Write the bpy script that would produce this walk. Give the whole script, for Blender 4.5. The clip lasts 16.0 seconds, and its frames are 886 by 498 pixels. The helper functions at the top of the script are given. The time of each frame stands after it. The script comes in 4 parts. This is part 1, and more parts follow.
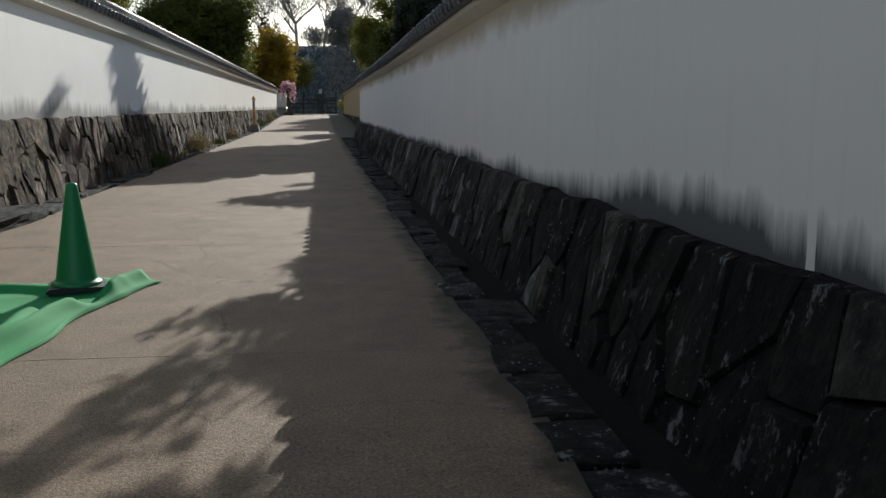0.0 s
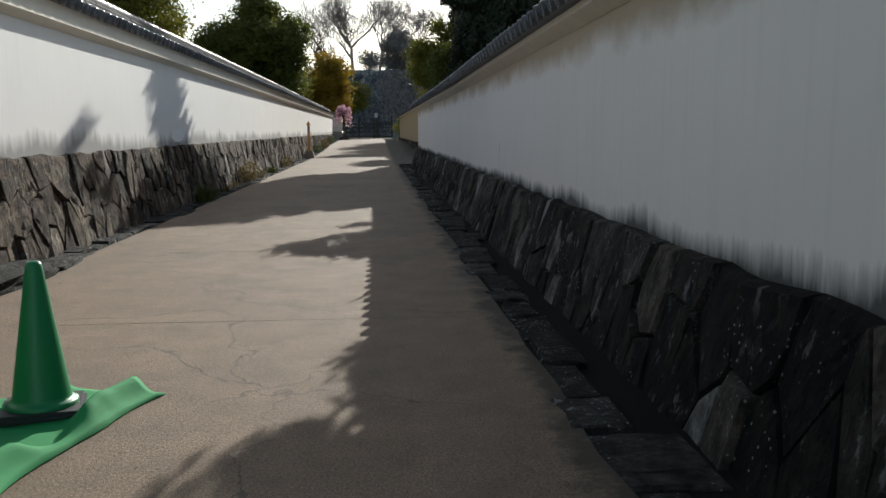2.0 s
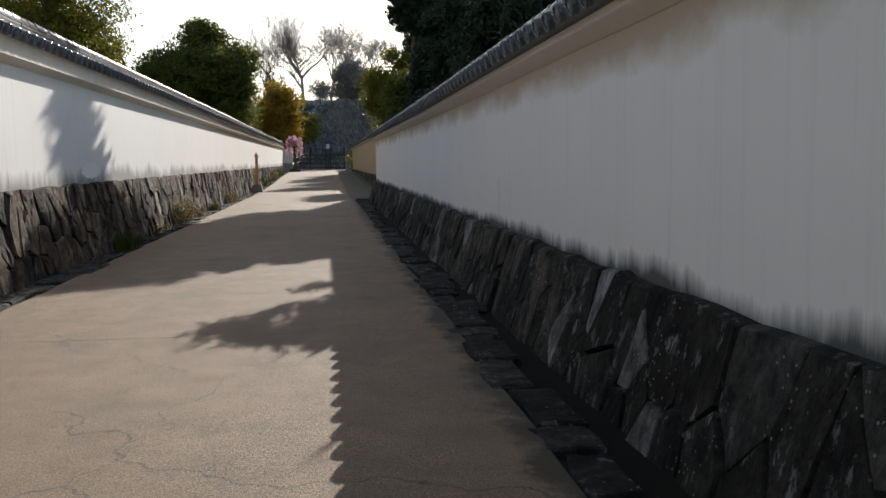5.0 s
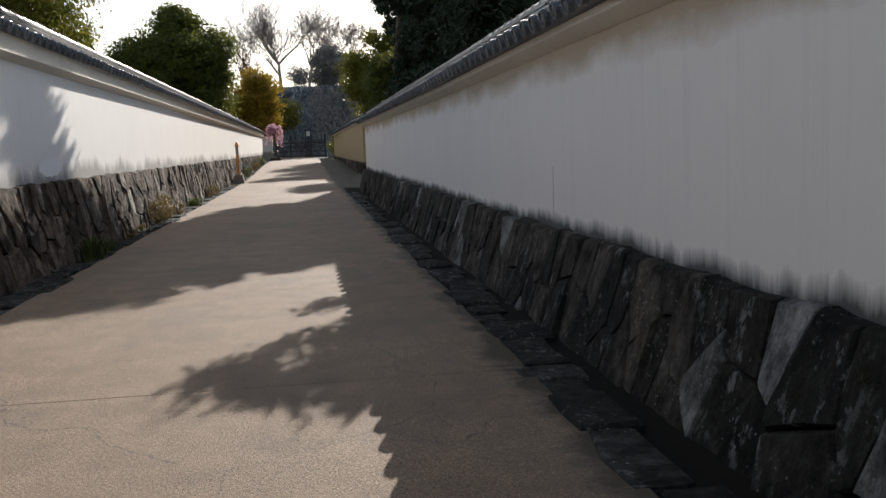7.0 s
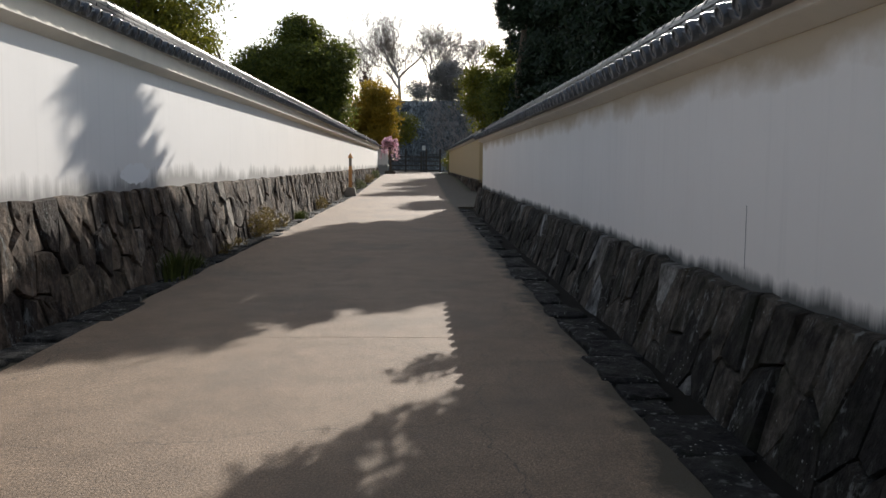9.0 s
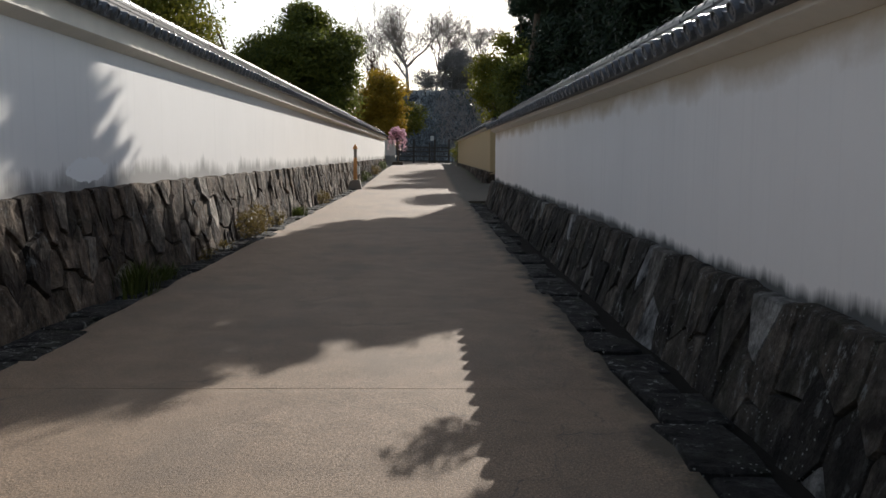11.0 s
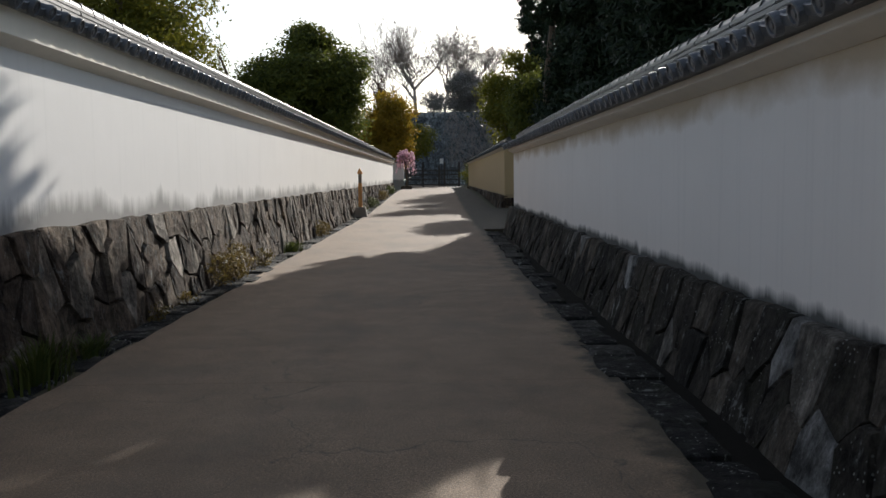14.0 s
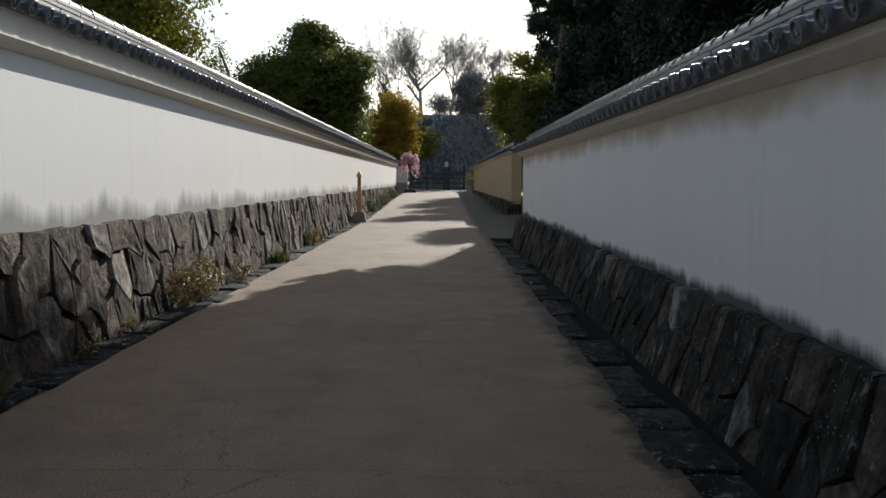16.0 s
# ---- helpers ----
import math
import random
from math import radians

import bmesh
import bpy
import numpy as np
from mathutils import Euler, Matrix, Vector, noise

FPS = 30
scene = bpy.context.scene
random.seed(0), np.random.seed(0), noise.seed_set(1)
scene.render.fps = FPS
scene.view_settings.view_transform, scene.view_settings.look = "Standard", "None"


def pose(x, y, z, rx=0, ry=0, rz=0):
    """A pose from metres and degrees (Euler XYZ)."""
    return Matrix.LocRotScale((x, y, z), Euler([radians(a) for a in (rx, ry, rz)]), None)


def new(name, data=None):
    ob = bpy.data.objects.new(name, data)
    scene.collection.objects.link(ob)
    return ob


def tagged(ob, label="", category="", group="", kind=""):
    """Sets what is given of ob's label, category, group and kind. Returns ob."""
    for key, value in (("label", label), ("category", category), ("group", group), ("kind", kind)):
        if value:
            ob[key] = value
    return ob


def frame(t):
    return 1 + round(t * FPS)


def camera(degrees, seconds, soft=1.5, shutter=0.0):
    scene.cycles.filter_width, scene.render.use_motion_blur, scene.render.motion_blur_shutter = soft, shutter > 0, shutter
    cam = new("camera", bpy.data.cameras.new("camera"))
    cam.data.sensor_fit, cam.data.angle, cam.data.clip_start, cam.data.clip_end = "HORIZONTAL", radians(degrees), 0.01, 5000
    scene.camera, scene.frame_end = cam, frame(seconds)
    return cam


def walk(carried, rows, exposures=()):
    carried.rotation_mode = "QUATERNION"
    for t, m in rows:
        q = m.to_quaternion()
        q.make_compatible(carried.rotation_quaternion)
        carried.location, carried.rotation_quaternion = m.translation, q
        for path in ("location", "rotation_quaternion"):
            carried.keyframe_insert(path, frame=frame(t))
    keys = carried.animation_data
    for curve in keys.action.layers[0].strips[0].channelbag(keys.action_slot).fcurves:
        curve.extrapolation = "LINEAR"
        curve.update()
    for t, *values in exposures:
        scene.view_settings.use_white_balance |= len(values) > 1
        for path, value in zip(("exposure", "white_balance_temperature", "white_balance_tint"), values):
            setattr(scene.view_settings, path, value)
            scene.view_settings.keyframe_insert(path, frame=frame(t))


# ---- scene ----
cam = camera(52.4, 16.0)
METRES, EYE, TILT, LEAN, TURN = 15.4, 1.264, 0.26, 1.7, -8.0
ROWS = [
    (0.0, 0.0, 0.0, 0.0, 0.31, -9.14, -1.96),
    (0.5, -0.0023, 0.0339, 0.0008, -0.22, -9.9, -0.91),
    (1.0, -0.0084, 0.0658, 0.0007, -1.85, -11.12, -0.53),
    (1.5, -0.0126, 0.098, 0.0043, 3.07, -8.24, -1.83),
    (2.0, -0.0217, 0.1292, 0.0046, 3.73, -7.86, -1.26),
    (2.5, -0.0276, 0.1611, 0.0048, 4.38, -5.17, -4.38),
    (3.0, -0.0356, 0.1922, 0.0043, 4.7, -5.59, -2.07),
    (3.5, -0.0407, 0.2241, 0.0045, 2.01, -6.74, -3.28),
    (4.0, -0.0456, 0.2555, 0.0059, 1.8, -5.81, -2.22),
    (6.5, -0.0803, 0.4109, 0.0043, -0.71, -6.24, 0.07),
    (7.0, -0.0907, 0.4409, 0.0054, -0.72, -6.83, 0.28),
    (7.5, -0.0954, 0.4727, 0.0056, 3.05, -6.57, -1.64),
    (8.0, -0.1004, 0.5027, 0.0052, 3.08, -5.88, -1.35),
    (8.5, -0.1022, 0.5326, 0.0061, 4.53, -4.52, -1.16),
    (9.0, -0.1056, 0.5622, 0.006, 6.51, -5.84, -2.11),
    (11.5, -0.1266, 0.711, 0.0069, 7.04, -6.47, -1.99),
    (12.0, -0.1317, 0.7414, 0.0063, 6.26, -6.49, -1.44),
    (12.5, -0.1354, 0.7718, 0.0071, 8.49, -7.94, -3.21),
    (13.0, -0.1415, 0.8019, 0.0083, 6.94, -5.8, -1.42),
    (13.5, -0.1443, 0.8324, 0.0076, 7.55, -4.78, -2.22),
    (14.0, -0.1505, 0.8618, 0.0076, 7.61, -5.05, -0.94),
    (14.5, -0.1535, 0.8917, 0.0071, 6.7, -5.03, -1.74),
    (15.0, -0.1566, 0.922, 0.0071, 7.6, -5.52, -1.47),
    (15.5, -0.1623, 0.9523, 0.0079, 6.55, -5.41, -0.99),
    (16.0, -0.164, 0.9835, 0.0093, 7.94, -4.86, -1.77),
]
walk(cam, [(t, pose(0, 0, EYE, TILT, LEAN, TURN) @ pose(METRES * x, METRES * y, METRES * z, 90 + pitch, roll, yaw)) for t, x, y, z, yaw, pitch, roll in ROWS],
     exposures=[(0.0, 0.28, 6150, 6), (1.0, 0.42, 6200, 6), (2.5, 0.42, 6200, 7), (3.5, 0.48, 6250, 8), (7.0, 0.70, 6450, 12), (9.0, 0.70, 6400, 11), (12.5, 0.46, 6350, 11), (16.0, 0.43, 6200, 8)])

# ---- world, sun, exposure ----
SUN = Vector((0.635, 2.6, 1.0)).normalized()
w = bpy.data.worlds.new("sky")
scene.world = w
w.use_nodes = True
sky = w.node_tree.nodes.new("ShaderNodeTexSky")
sky.sky_type, sky.sun_disc = "NISHITA", False
sky.sun_elevation, sky.sun_rotation = math.asin(SUN.z), math.atan2(SUN.x, SUN.y)
sky.air_density, sky.dust_density, sky.ozone_density = 1.0, 0.9, 1.3
haze = w.node_tree.nodes.new("ShaderNodeHueSaturation")
haze.inputs["Saturation"].default_value = 0.62
w.node_tree.links.new(sky.outputs[0], haze.inputs["Color"])
w.node_tree.links.new(haze.outputs[0], w.node_tree.nodes["Background"].inputs[0])
w.node_tree.nodes["Background"].inputs[1].default_value = 0.10
lamp = bpy.data.lights.new("sun", "SUN")
lamp.energy, lamp.angle, lamp.color = 4.3, radians(0.15), (1.0, 0.93, 0.83)
sun = new("sun", lamp)
sun.matrix_world = Matrix.Translation((0, 0, 30)) @ SUN.to_track_quat("Z", "Y").to_matrix().to_4x4()

R = random.Random(7)
RN = np.random.RandomState(7)


# ---- materials ----
class Nodes:
    """A short way to write node trees."""

    def __init__(self, name):
        self.m = bpy.data.materials.new(name)
        self.m.use_nodes = True
        self.t = self.m.node_tree
        self.bsdf = self.t.nodes["Principled BSDF"]
        self.pos = self.t.nodes.new("ShaderNodeNewGeometry").outputs["Position"]

    def put(self, socket, value):
        if isinstance(value, bpy.types.NodeSocket):
            self.t.links.new(value, socket)
        elif isinstance(value, (tuple, list)):
            socket.default_value = (*value, 1.0) if len(value) == 3 and socket.type == "RGBA" else value
        else:
            socket.default_value = value

    def math(self, op, a, b=0.0, c=0.0, clamp=False):
        n = self.t.nodes.new("ShaderNodeMath")
        n.operation, n.use_clamp = op, clamp
        for s, v in zip(n.inputs, (a, b, c)):
            self.put(s, v)
        return n.outputs[0]

    def scaled(self, sx, sy, sz):
        n = self.t.nodes.new("ShaderNodeMapping")
        self.put(n.inputs[0], self.pos)
        n.inputs["Scale"].default_value = (sx, sy, sz)
        return n.outputs[0]

    def noise(self, scale, detail=4.0, rough=0.55, vec=None):
        n = self.t.nodes.new("ShaderNodeTexNoise")
        self.put(n.inputs["Vector"], vec or self.pos)
        n.inputs["Scale"].default_value = scale
        n.inputs["Detail"].default_value = detail
        n.inputs["Roughness"].default_value = rough
        return n.outputs["Fac"]

    def voronoi(self, scale, vec=None, feature="F1"):
        n = self.t.nodes.new("ShaderNodeTexVoronoi")
        n.feature = feature
        self.put(n.inputs["Vector"], vec or self.pos)
        n.inputs["Scale"].default_value = scale
        return n.outputs["Distance"]

    def ramp(self, f, stops):
        n = self.t.nodes.new("ShaderNodeValToRGB")
        e = n.color_ramp.elements
        while len(e) < len(stops):
            e.new(0.5)
        for el, (p, c) in zip(e, stops):
            el.position, el.color = p, (*c, 1.0) if isinstance(c, tuple) else (c, c, c, 1.0)
        self.put(n.inputs[0], f)
        return n.outputs[0]

    def mix(self, f, a, b, kind="MIX"):
        n = self.t.nodes.new("ShaderNodeMix")
        n.data_type, n.blend_type = "RGBA", kind
        self.put(n.inputs[0], f), self.put(n.inputs[6], a), self.put(n.inputs[7], b)
        return n.outputs[2]

    def axis(self, i):
        n = self.t.nodes.new("ShaderNodeSeparateXYZ")
        self.put(n.inputs[0], self.pos)
        return n.outputs[i]

    def random(self):
        o = self.t.nodes.new("ShaderNodeObjectInfo").outputs["Random"]
        g = self.t.nodes.new("ShaderNodeNewGeometry").outputs["Random Per Island"]
        return self.math("FRACT", self.math("ADD", o, g))

    def bump(self, height, strength=0.5, distance=0.01):
        n = self.t.nodes.new("ShaderNodeBump")
        n.inputs["Strength"].default_value, n.inputs["Distance"].default_value = strength, distance
        self.put(n.inputs["Height"], height)
        self.put(self.bsdf.inputs["Normal"], n.outputs[0])

    def done(self, color, rough=0.8, metal=0.0):
        self.put(self.bsdf.inputs["Base Color"], color)
        self.put(self.bsdf.inputs["Roughness"], rough)
        self.put(self.bsdf.inputs["Metallic"], metal)
        return self.m


def concrete_material():
    n = Nodes("worn_concrete")
    big, mid, fine = n.noise(0.35, 5), n.noise(2.6, 6, 0.65), n.noise(75, 4, 0.75)
    col = n.ramp(big, [(0.3, (0.190, 0.124, 0.072)), (0.7, (0.248, 0.172, 0.107))])
    col = n.mix(0.5, col, n.ramp(mid, [(0.3, (0.128, 0.09, 0.059)), (0.7, (0.272, 0.197, 0.131))]))
    col = n.mix(0.8, col, n.ramp(fine, [(0.32, 0.15), (0.68, 0.85)]), "OVERLAY")
    tiny = n.noise(230, 2, 0.6)
    col = n.mix(0.9, col, n.ramp(tiny, [(0.32, 0.2), (0.68, 0.8)]), "OVERLAY")
    grit = n.math("MULTIPLY", n.math("LESS_THAN", n.voronoi(110), 0.22), 0.35)
    col = n.mix(grit, col, (0.32, 0.285, 0.245))
    warp = n.t.nodes.new("ShaderNodeVectorMath")
    warp.operation = "MULTIPLY_ADD"
    nz = n.t.nodes.new("ShaderNodeTexNoise")
    n.put(nz.inputs["Vector"], n.pos)
    nz.inputs["Scale"].default_value, nz.inputs["Detail"].default_value = 1.7, 6
    n.put(warp.inputs[0], nz.outputs["Color"])
    warp.inputs[1].default_value = (0.9, 0.9, 0)
    n.put(warp.inputs[2], n.pos)
    edge = n.voronoi(0.42, warp.outputs[0], "DISTANCE_TO_EDGE")
    there = n.math("GREATER_THAN", n.noise(0.7, 3), 0.42)
    crack = n.math("MULTIPLY", n.math("LESS_THAN", edge, 0.0022), there)
    col = n.mix(n.math("MULTIPLY", crack, 0.55), col, (0.06, 0.05, 0.04))
    rim = n.math("DIVIDE", n.math("SUBTRACT", n.math("ADD", n.axis(0), n.math("MULTIPLY", n.noise(2.2, 5, 0.7), 0.8)), 1.07), 0.16, clamp=True)
    col = n.mix(n.math("MULTIPLY", rim, 0.95), col, n.mix(n.noise(8, 4), (0.055, 0.045, 0.02), (0.035, 0.03, 0.022)))
    stain = n.ramp(n.noise(1.0, 5, 0.6, n.scaled(0.9, 0.55, 1)), [(0.5, 0.0), (0.72, 0.45)])
    col = n.mix(stain, col, (0.10, 0.082, 0.064))
    spot = n.math("GREATER_THAN", n.noise(3.1, 2), 0.76)
    col = n.mix(n.math("MULTIPLY", spot, 0.45), col, (0.09, 0.08, 0.065))
    h = n.math("SUBTRACT", n.math("ADD", n.math("MULTIPLY", fine, 0.6), n.math("MULTIPLY", mid, 0.5)), crack)
    n.bump(h, 0.9, 0.014)
    return n.done(col, 0.85)


def plaster_material(name, base, top, mould, amount, reach, patch=None, aged=0, near=None):
    """White lime plaster with a streaky band of mould above the stones at height top."""
    n = Nodes(name)
    up = n.math("SUBTRACT", n.axis(2), top)
    if near:
        along = n.math("DIVIDE", n.math("SUBTRACT", n.axis(1), near[0]), near[1] - near[0], clamp=True)
        up = n.math("DIVIDE", up, n.math("MULTIPLY_ADD", along, near[3] - near[2], near[2]))
    streak = n.noise(1.0, 5, 0.7, n.scaled(5, 6, 0.8))
    fine = n.noise(1.0, 4, 0.7, n.scaled(30, 60, 3.0))
    drift = n.noise(1.0, 4, 0.6, n.scaled(0.9, 0.9, 0.3))
    lim = n.math("MULTIPLY_ADD", n.math("SUBTRACT", streak, 0.38), 1.0 * reach, n.math("MULTIPLY", n.math("SUBTRACT", drift, 0.2), 2.0 * reach))
    lim = n.math("MULTIPLY_ADD", n.math("SUBTRACT", fine, 0.5), 0.22 * reach, lim)
    f = n.math("DIVIDE", n.math("SUBTRACT", lim, up), 0.6 * reach, clamp=True)
    f = n.math("MULTIPLY", n.math("SMOOTH_MIN", f, 1.0, 0.2), amount, clamp=True)
    cloud = n.noise(0.8, 5, 0.6)
    col = n.mix(n.ramp(cloud, [(0.35, 0.0), (0.75, 0.22)]), base, tuple(c * 0.8 for c in base))
    run = n.ramp(n.noise(1.0, 4, 0.6, n.scaled(6, 11, 0.35)), [(0.55, 0.0), (0.8, 0.14)])
    col = n.mix(run, col, (0.45, 0.45, 0.43))
    if patch:
        py = n.math("DIVIDE", n.math("SUBTRACT", n.axis(1), patch[0]), 0.55)
        pz = n.math("DIVIDE", n.math("SUBTRACT", n.axis(2), patch[1]), 0.13)
        d = n.math("ADD", n.math("MULTIPLY", py, py), n.math("MULTIPLY", pz, pz))
        d = n.math("ADD", d, n.math("MULTIPLY", n.math("SUBTRACT", n.noise(9, 3), 0.5), 1.6))
        f = n.math("MULTIPLY", f, n.math("GREATER_THAN", d, 0.9))
        col = n.mix(n.math("LESS_THAN", d, 0.9), col, (0.86, 0.86, 0.85))
    if aged:
        g = n.math("MULTIPLY_ADD", n.math("SUBTRACT", n.noise(1.0, 5, 0.6, n.scaled(1.1, 1.1, 1.6)), 0.5), 0.5, n.math("SUBTRACT", n.axis(2), aged))
        g = n.math("MULTIPLY", n.math("DIVIDE", g, 0.2, clamp=True), 0.9)
        col = n.mix(g, col, (0.47, 0.38, 0.26))
        wig = n.math("MULTIPLY_ADD", n.noise(6, 3), 0.03, n.axis(1))
        run = n.math("LESS_THAN", n.math("ABSOLUTE", n.math("SUBTRACT", wig, 2.85)), 0.028)
        f = n.math("MULTIPLY", f, n.math("SUBTRACT", 1.0, n.math("MULTIPLY", run, 0.85)))
        slit = n.math("LESS_THAN", n.math("ABSOLUTE", n.math("SUBTRACT", wig, 14.40)), 0.007)
        slit = n.math("MULTIPLY", slit, n.math("LESS_THAN", n.math("ABSOLUTE", n.math("SUBTRACT", n.axis(2), 1.0)), 0.2))
        col = n.mix(n.math("MULTIPLY", slit, 0.8), col, (0.12, 0.12, 0.11))
    col = n.mix(f, col, mould)
    n.bump(n.math("ADD", n.noise(5, 4), n.math("MULTIPLY", n.noise(60, 3), 0.15)), 0.25, 0.01)
    return n.done(col, 0.8)


def stone_material(name, stops, lichen, moss):
    n = Nodes(name)
    r = n.random()
    col = n.ramp(r, stops)
    streak = n.noise(1.0, 6, 0.7, n.scaled(10, 10, 2.2))
    grain = n.noise(26, 6, 0.7)
    col = n.mix(0.65, col, n.ramp(streak, [(0.32, 0.06), (0.68, 0.92)]), "OVERLAY")
    blot = n.noise(4.5, 5, 0.65)
    col = n.mix(0.9, col, n.ramp(blot, [(0.35, 0.12), (0.65, 0.8)]), "OVERLAY")
    col = n.mix(0.6, col, n.ramp(grain, [(0.3, 0.2), (0.7, 0.8)]), "OVERLAY")
    patch = n.math("MULTIPLY", n.ramp(n.noise(1.0, 6, 0.72, n.scaled(9, 9, 4.5)), [(0.57, 0.0), (0.63, 1.0)]), n.ramp(n.noise(1.4, 3), [(0.41, 0.0), (0.56, 1.0)]))
    col = n.mix(n.math("MULTIPLY", patch, lichen), col, (0.30, 0.31, 0.30))
    spots = n.math("MULTIPLY", n.math("LESS_THAN", n.voronoi(24), 0.17), n.ramp(n.noise(2.4, 3), [(0.5, 0.0), (0.6, 1.0)]))
    col = n.mix(n.math("MULTIPLY", spots, lichen), col, (0.38, 0.39, 0.37))
    green = n.ramp(n.noise(3.2, 5), [(0.52, 0.0), (0.7, 1.0)])
    col = n.mix(n.math("MULTIPLY", green, moss), col, (0.03, 0.035, 0.018))
    rough = n.noise(7, 8, 0.68, n.scaled(1.4, 1.4, 0.7))
    n.bsdf.inputs["Specular IOR Level"].default_value = 0.2
    n.bump(n.math("ADD", rough, n.math("MULTIPLY", grain, 0.35)), 1.0, 0.09)
    return n.done(col, 0.9)


def plain(name, base, rough=0.7, metal=0.0, vary=0.25, scale=12, bump=0.2, stretch=(1, 1, 1)):
    """A painted, wooden or baked surface with some variation at two scales."""
    n = Nodes(name)
    v = n.scaled(*stretch)
    f = n.math("ADD", n.math("MULTIPLY", n.noise(scale, 5, 0.6, v), 0.6), n.math("MULTIPLY", n.noise(scale * 0.12, 3, 0.5, v), 0.4))
    f = n.math("ADD", n.math("MULTIPLY", n.random(), 0.25), n.math("MULTIPLY", f, 0.75))
    col = n.ramp(f, [(0.25, tuple(c * (1 - vary) for c in base)), (0.75, tuple(min(1, c * (1 + vary)) for c in base))])
    if bump:
        n.bump(n.noise(scale * 2, 5, 0.6, v), bump, 0.01)
    return n.done(col, rough, metal)


def leaf_material(name, a, b, through_light=0.35):
    n = Nodes(name)
    col = n.mix(n.math("ADD", n.math("MULTIPLY", n.random(), 0.55), n.math("MULTIPLY", n.noise(0.5, 3), 0.45)), a, b)
    out = n.t.nodes["Material Output"]
    tr = n.t.nodes.new("ShaderNodeBsdfTranslucent")
    mx = n.t.nodes.new("ShaderNodeMixShader")
    n.put(tr.inputs[0], col)
    n.done(col, 0.55)
    n.bsdf.inputs["Specular IOR Level"].default_value = 0.25
    n.put(mx.inputs[0], through_light)
    n.put(mx.inputs[1], n.bsdf.outputs[0]), n.put(mx.inputs[2], tr.outputs[0])
    n.put(out.inputs[0], mx.outputs[0])
    return n.m


def ground_material():
    n = Nodes("earth_and_moss")
    col = n.mix(n.noise(0.8, 6, 0.7), (0.10, 0.08, 0.05), (0.06, 0.075, 0.03))
    col = n.mix(0.5, col, n.ramp(n.noise(30, 4), [(0.3, 0.25), (0.7, 0.75)]), "OVERLAY")
    n.bump(n.noise(14, 6, 0.7), 0.8, 0.03)
    return n.done(col, 0.95)


CONCRETE = concrete_material()
PLASTER_R = plaster_material("plaster_shaded_mouldy", (0.87, 0.84, 0.80), 0.70, (0.035, 0.042, 0.042), 0.97, 0.17, None, 1.90, (3.0, 16.0, 1.7, 0.85))
PLASTER_L = plaster_material("plaster_streaked", (0.83, 0.81, 0.78), 1.12, (0.17, 0.165, 0.155), 0.85, 0.33, (19.9, 1.30))
PLASTER_B = plaster_material("plaster_ochre", (0.52, 0.38, 0.20), 0.66, (0.20, 0.15, 0.09), 0.4, 0.1)
TRIM = plain("cornice_plaster", (0.74, 0.69, 0.60), 0.8, vary=0.12, scale=4, bump=0.15)
# near stones: dark and mossy, the view's edge darkening also put into the colour
STONE_R = stone_material("darkened_mossy_stone", [(0.0, (0.006, 0.006, 0.006)), (0.55, (0.014, 0.013, 0.011)), (0.9, (0.034, 0.030, 0.024)), (0.985, (0.10, 0.095, 0.088))], 0.75, 0.7)
STONE_R_FAR = stone_material("lighter_dark_stone", [(0.0, (0.022, 0.021, 0.019)), (0.5, (0.056, 0.050, 0.042)), (0.9, (0.125, 0.107, 0.087)), (0.985, (0.24, 0.235, 0.22))], 0.8, 0.5)
STONE_P = stone_material("pale_grey_stone", [(0.0, (0.22, 0.22, 0.215)), (1.0, (0.30, 0.30, 0.29))], 0.5, 0.05)
STONE_L = stone_material("brown_grey_stone", [(0.0, (0.038, 0.028, 0.022)), (0.35, (0.09, 0.065, 0.047)), (0.75, (0.15, 0.112, 0.080)), (0.9, (0.21, 0.175, 0.14)), (1.0, (0.34, 0.30, 0.255))], 0.5, 0.3)
STONE_K = stone_material("kerb_slate", [(0.0, (0.016, 0.016, 0.016)), (0.6, (0.03, 0.03, 0.029)), (1.0, (0.07, 0.068, 0.064))], 0.85, 0.5)
STONE_F = stone_material("rampart_stone", [(0.0, (0.10, 0.115, 0.125)), (0.6, (0.17, 0.19, 0.20)), (1.0, (0.25, 0.27, 0.28))], 0.3, 0.3)
MORTAR = plain("dark_joint_earth", (0.02, 0.018, 0.015), 0.95, scale=20)
MORTAR.node_tree.nodes["Principled BSDF"].inputs["Specular IOR Level"].default_value = 0.05
TILE = plain("smoked_roof_tile", (0.075, 0.08, 0.088), 0.38, vary=0.45, scale=9, bump=0.2)
EARTH = ground_material()
MOSS = plain("moss_strip", (0.045, 0.036, 0.018), 0.95, vary=0.7, scale=18, bump=0.8)
CONE = plain("green_plastic", (0.005, 0.20, 0.062), 0.38, vary=0.12, scale=6, bump=0.05)
RUBBER = plain("black_rubber", (0.02, 0.022, 0.024), 0.6, scale=20)
TARP = plain("green_vinyl_sheet", (0.018, 0.27, 0.075), 0.85, vary=0.15, scale=5, bump=0.1)
WOOD = plain("orange_brown_wood", (0.55, 0.27, 0.09), 0.65, vary=0.3, scale=9, stretch=(6, 6, 0.6))
DARKWOOD = plain("weathered_dark_wood", (0.055, 0.045, 0.038), 0.8, vary=0.35, scale=9, stretch=(4, 4, 0.6))
BLOCK = plain("grey_cast_concrete", (0.24, 0.21, 0.18), 0.9, vary=0.2, scale=20)
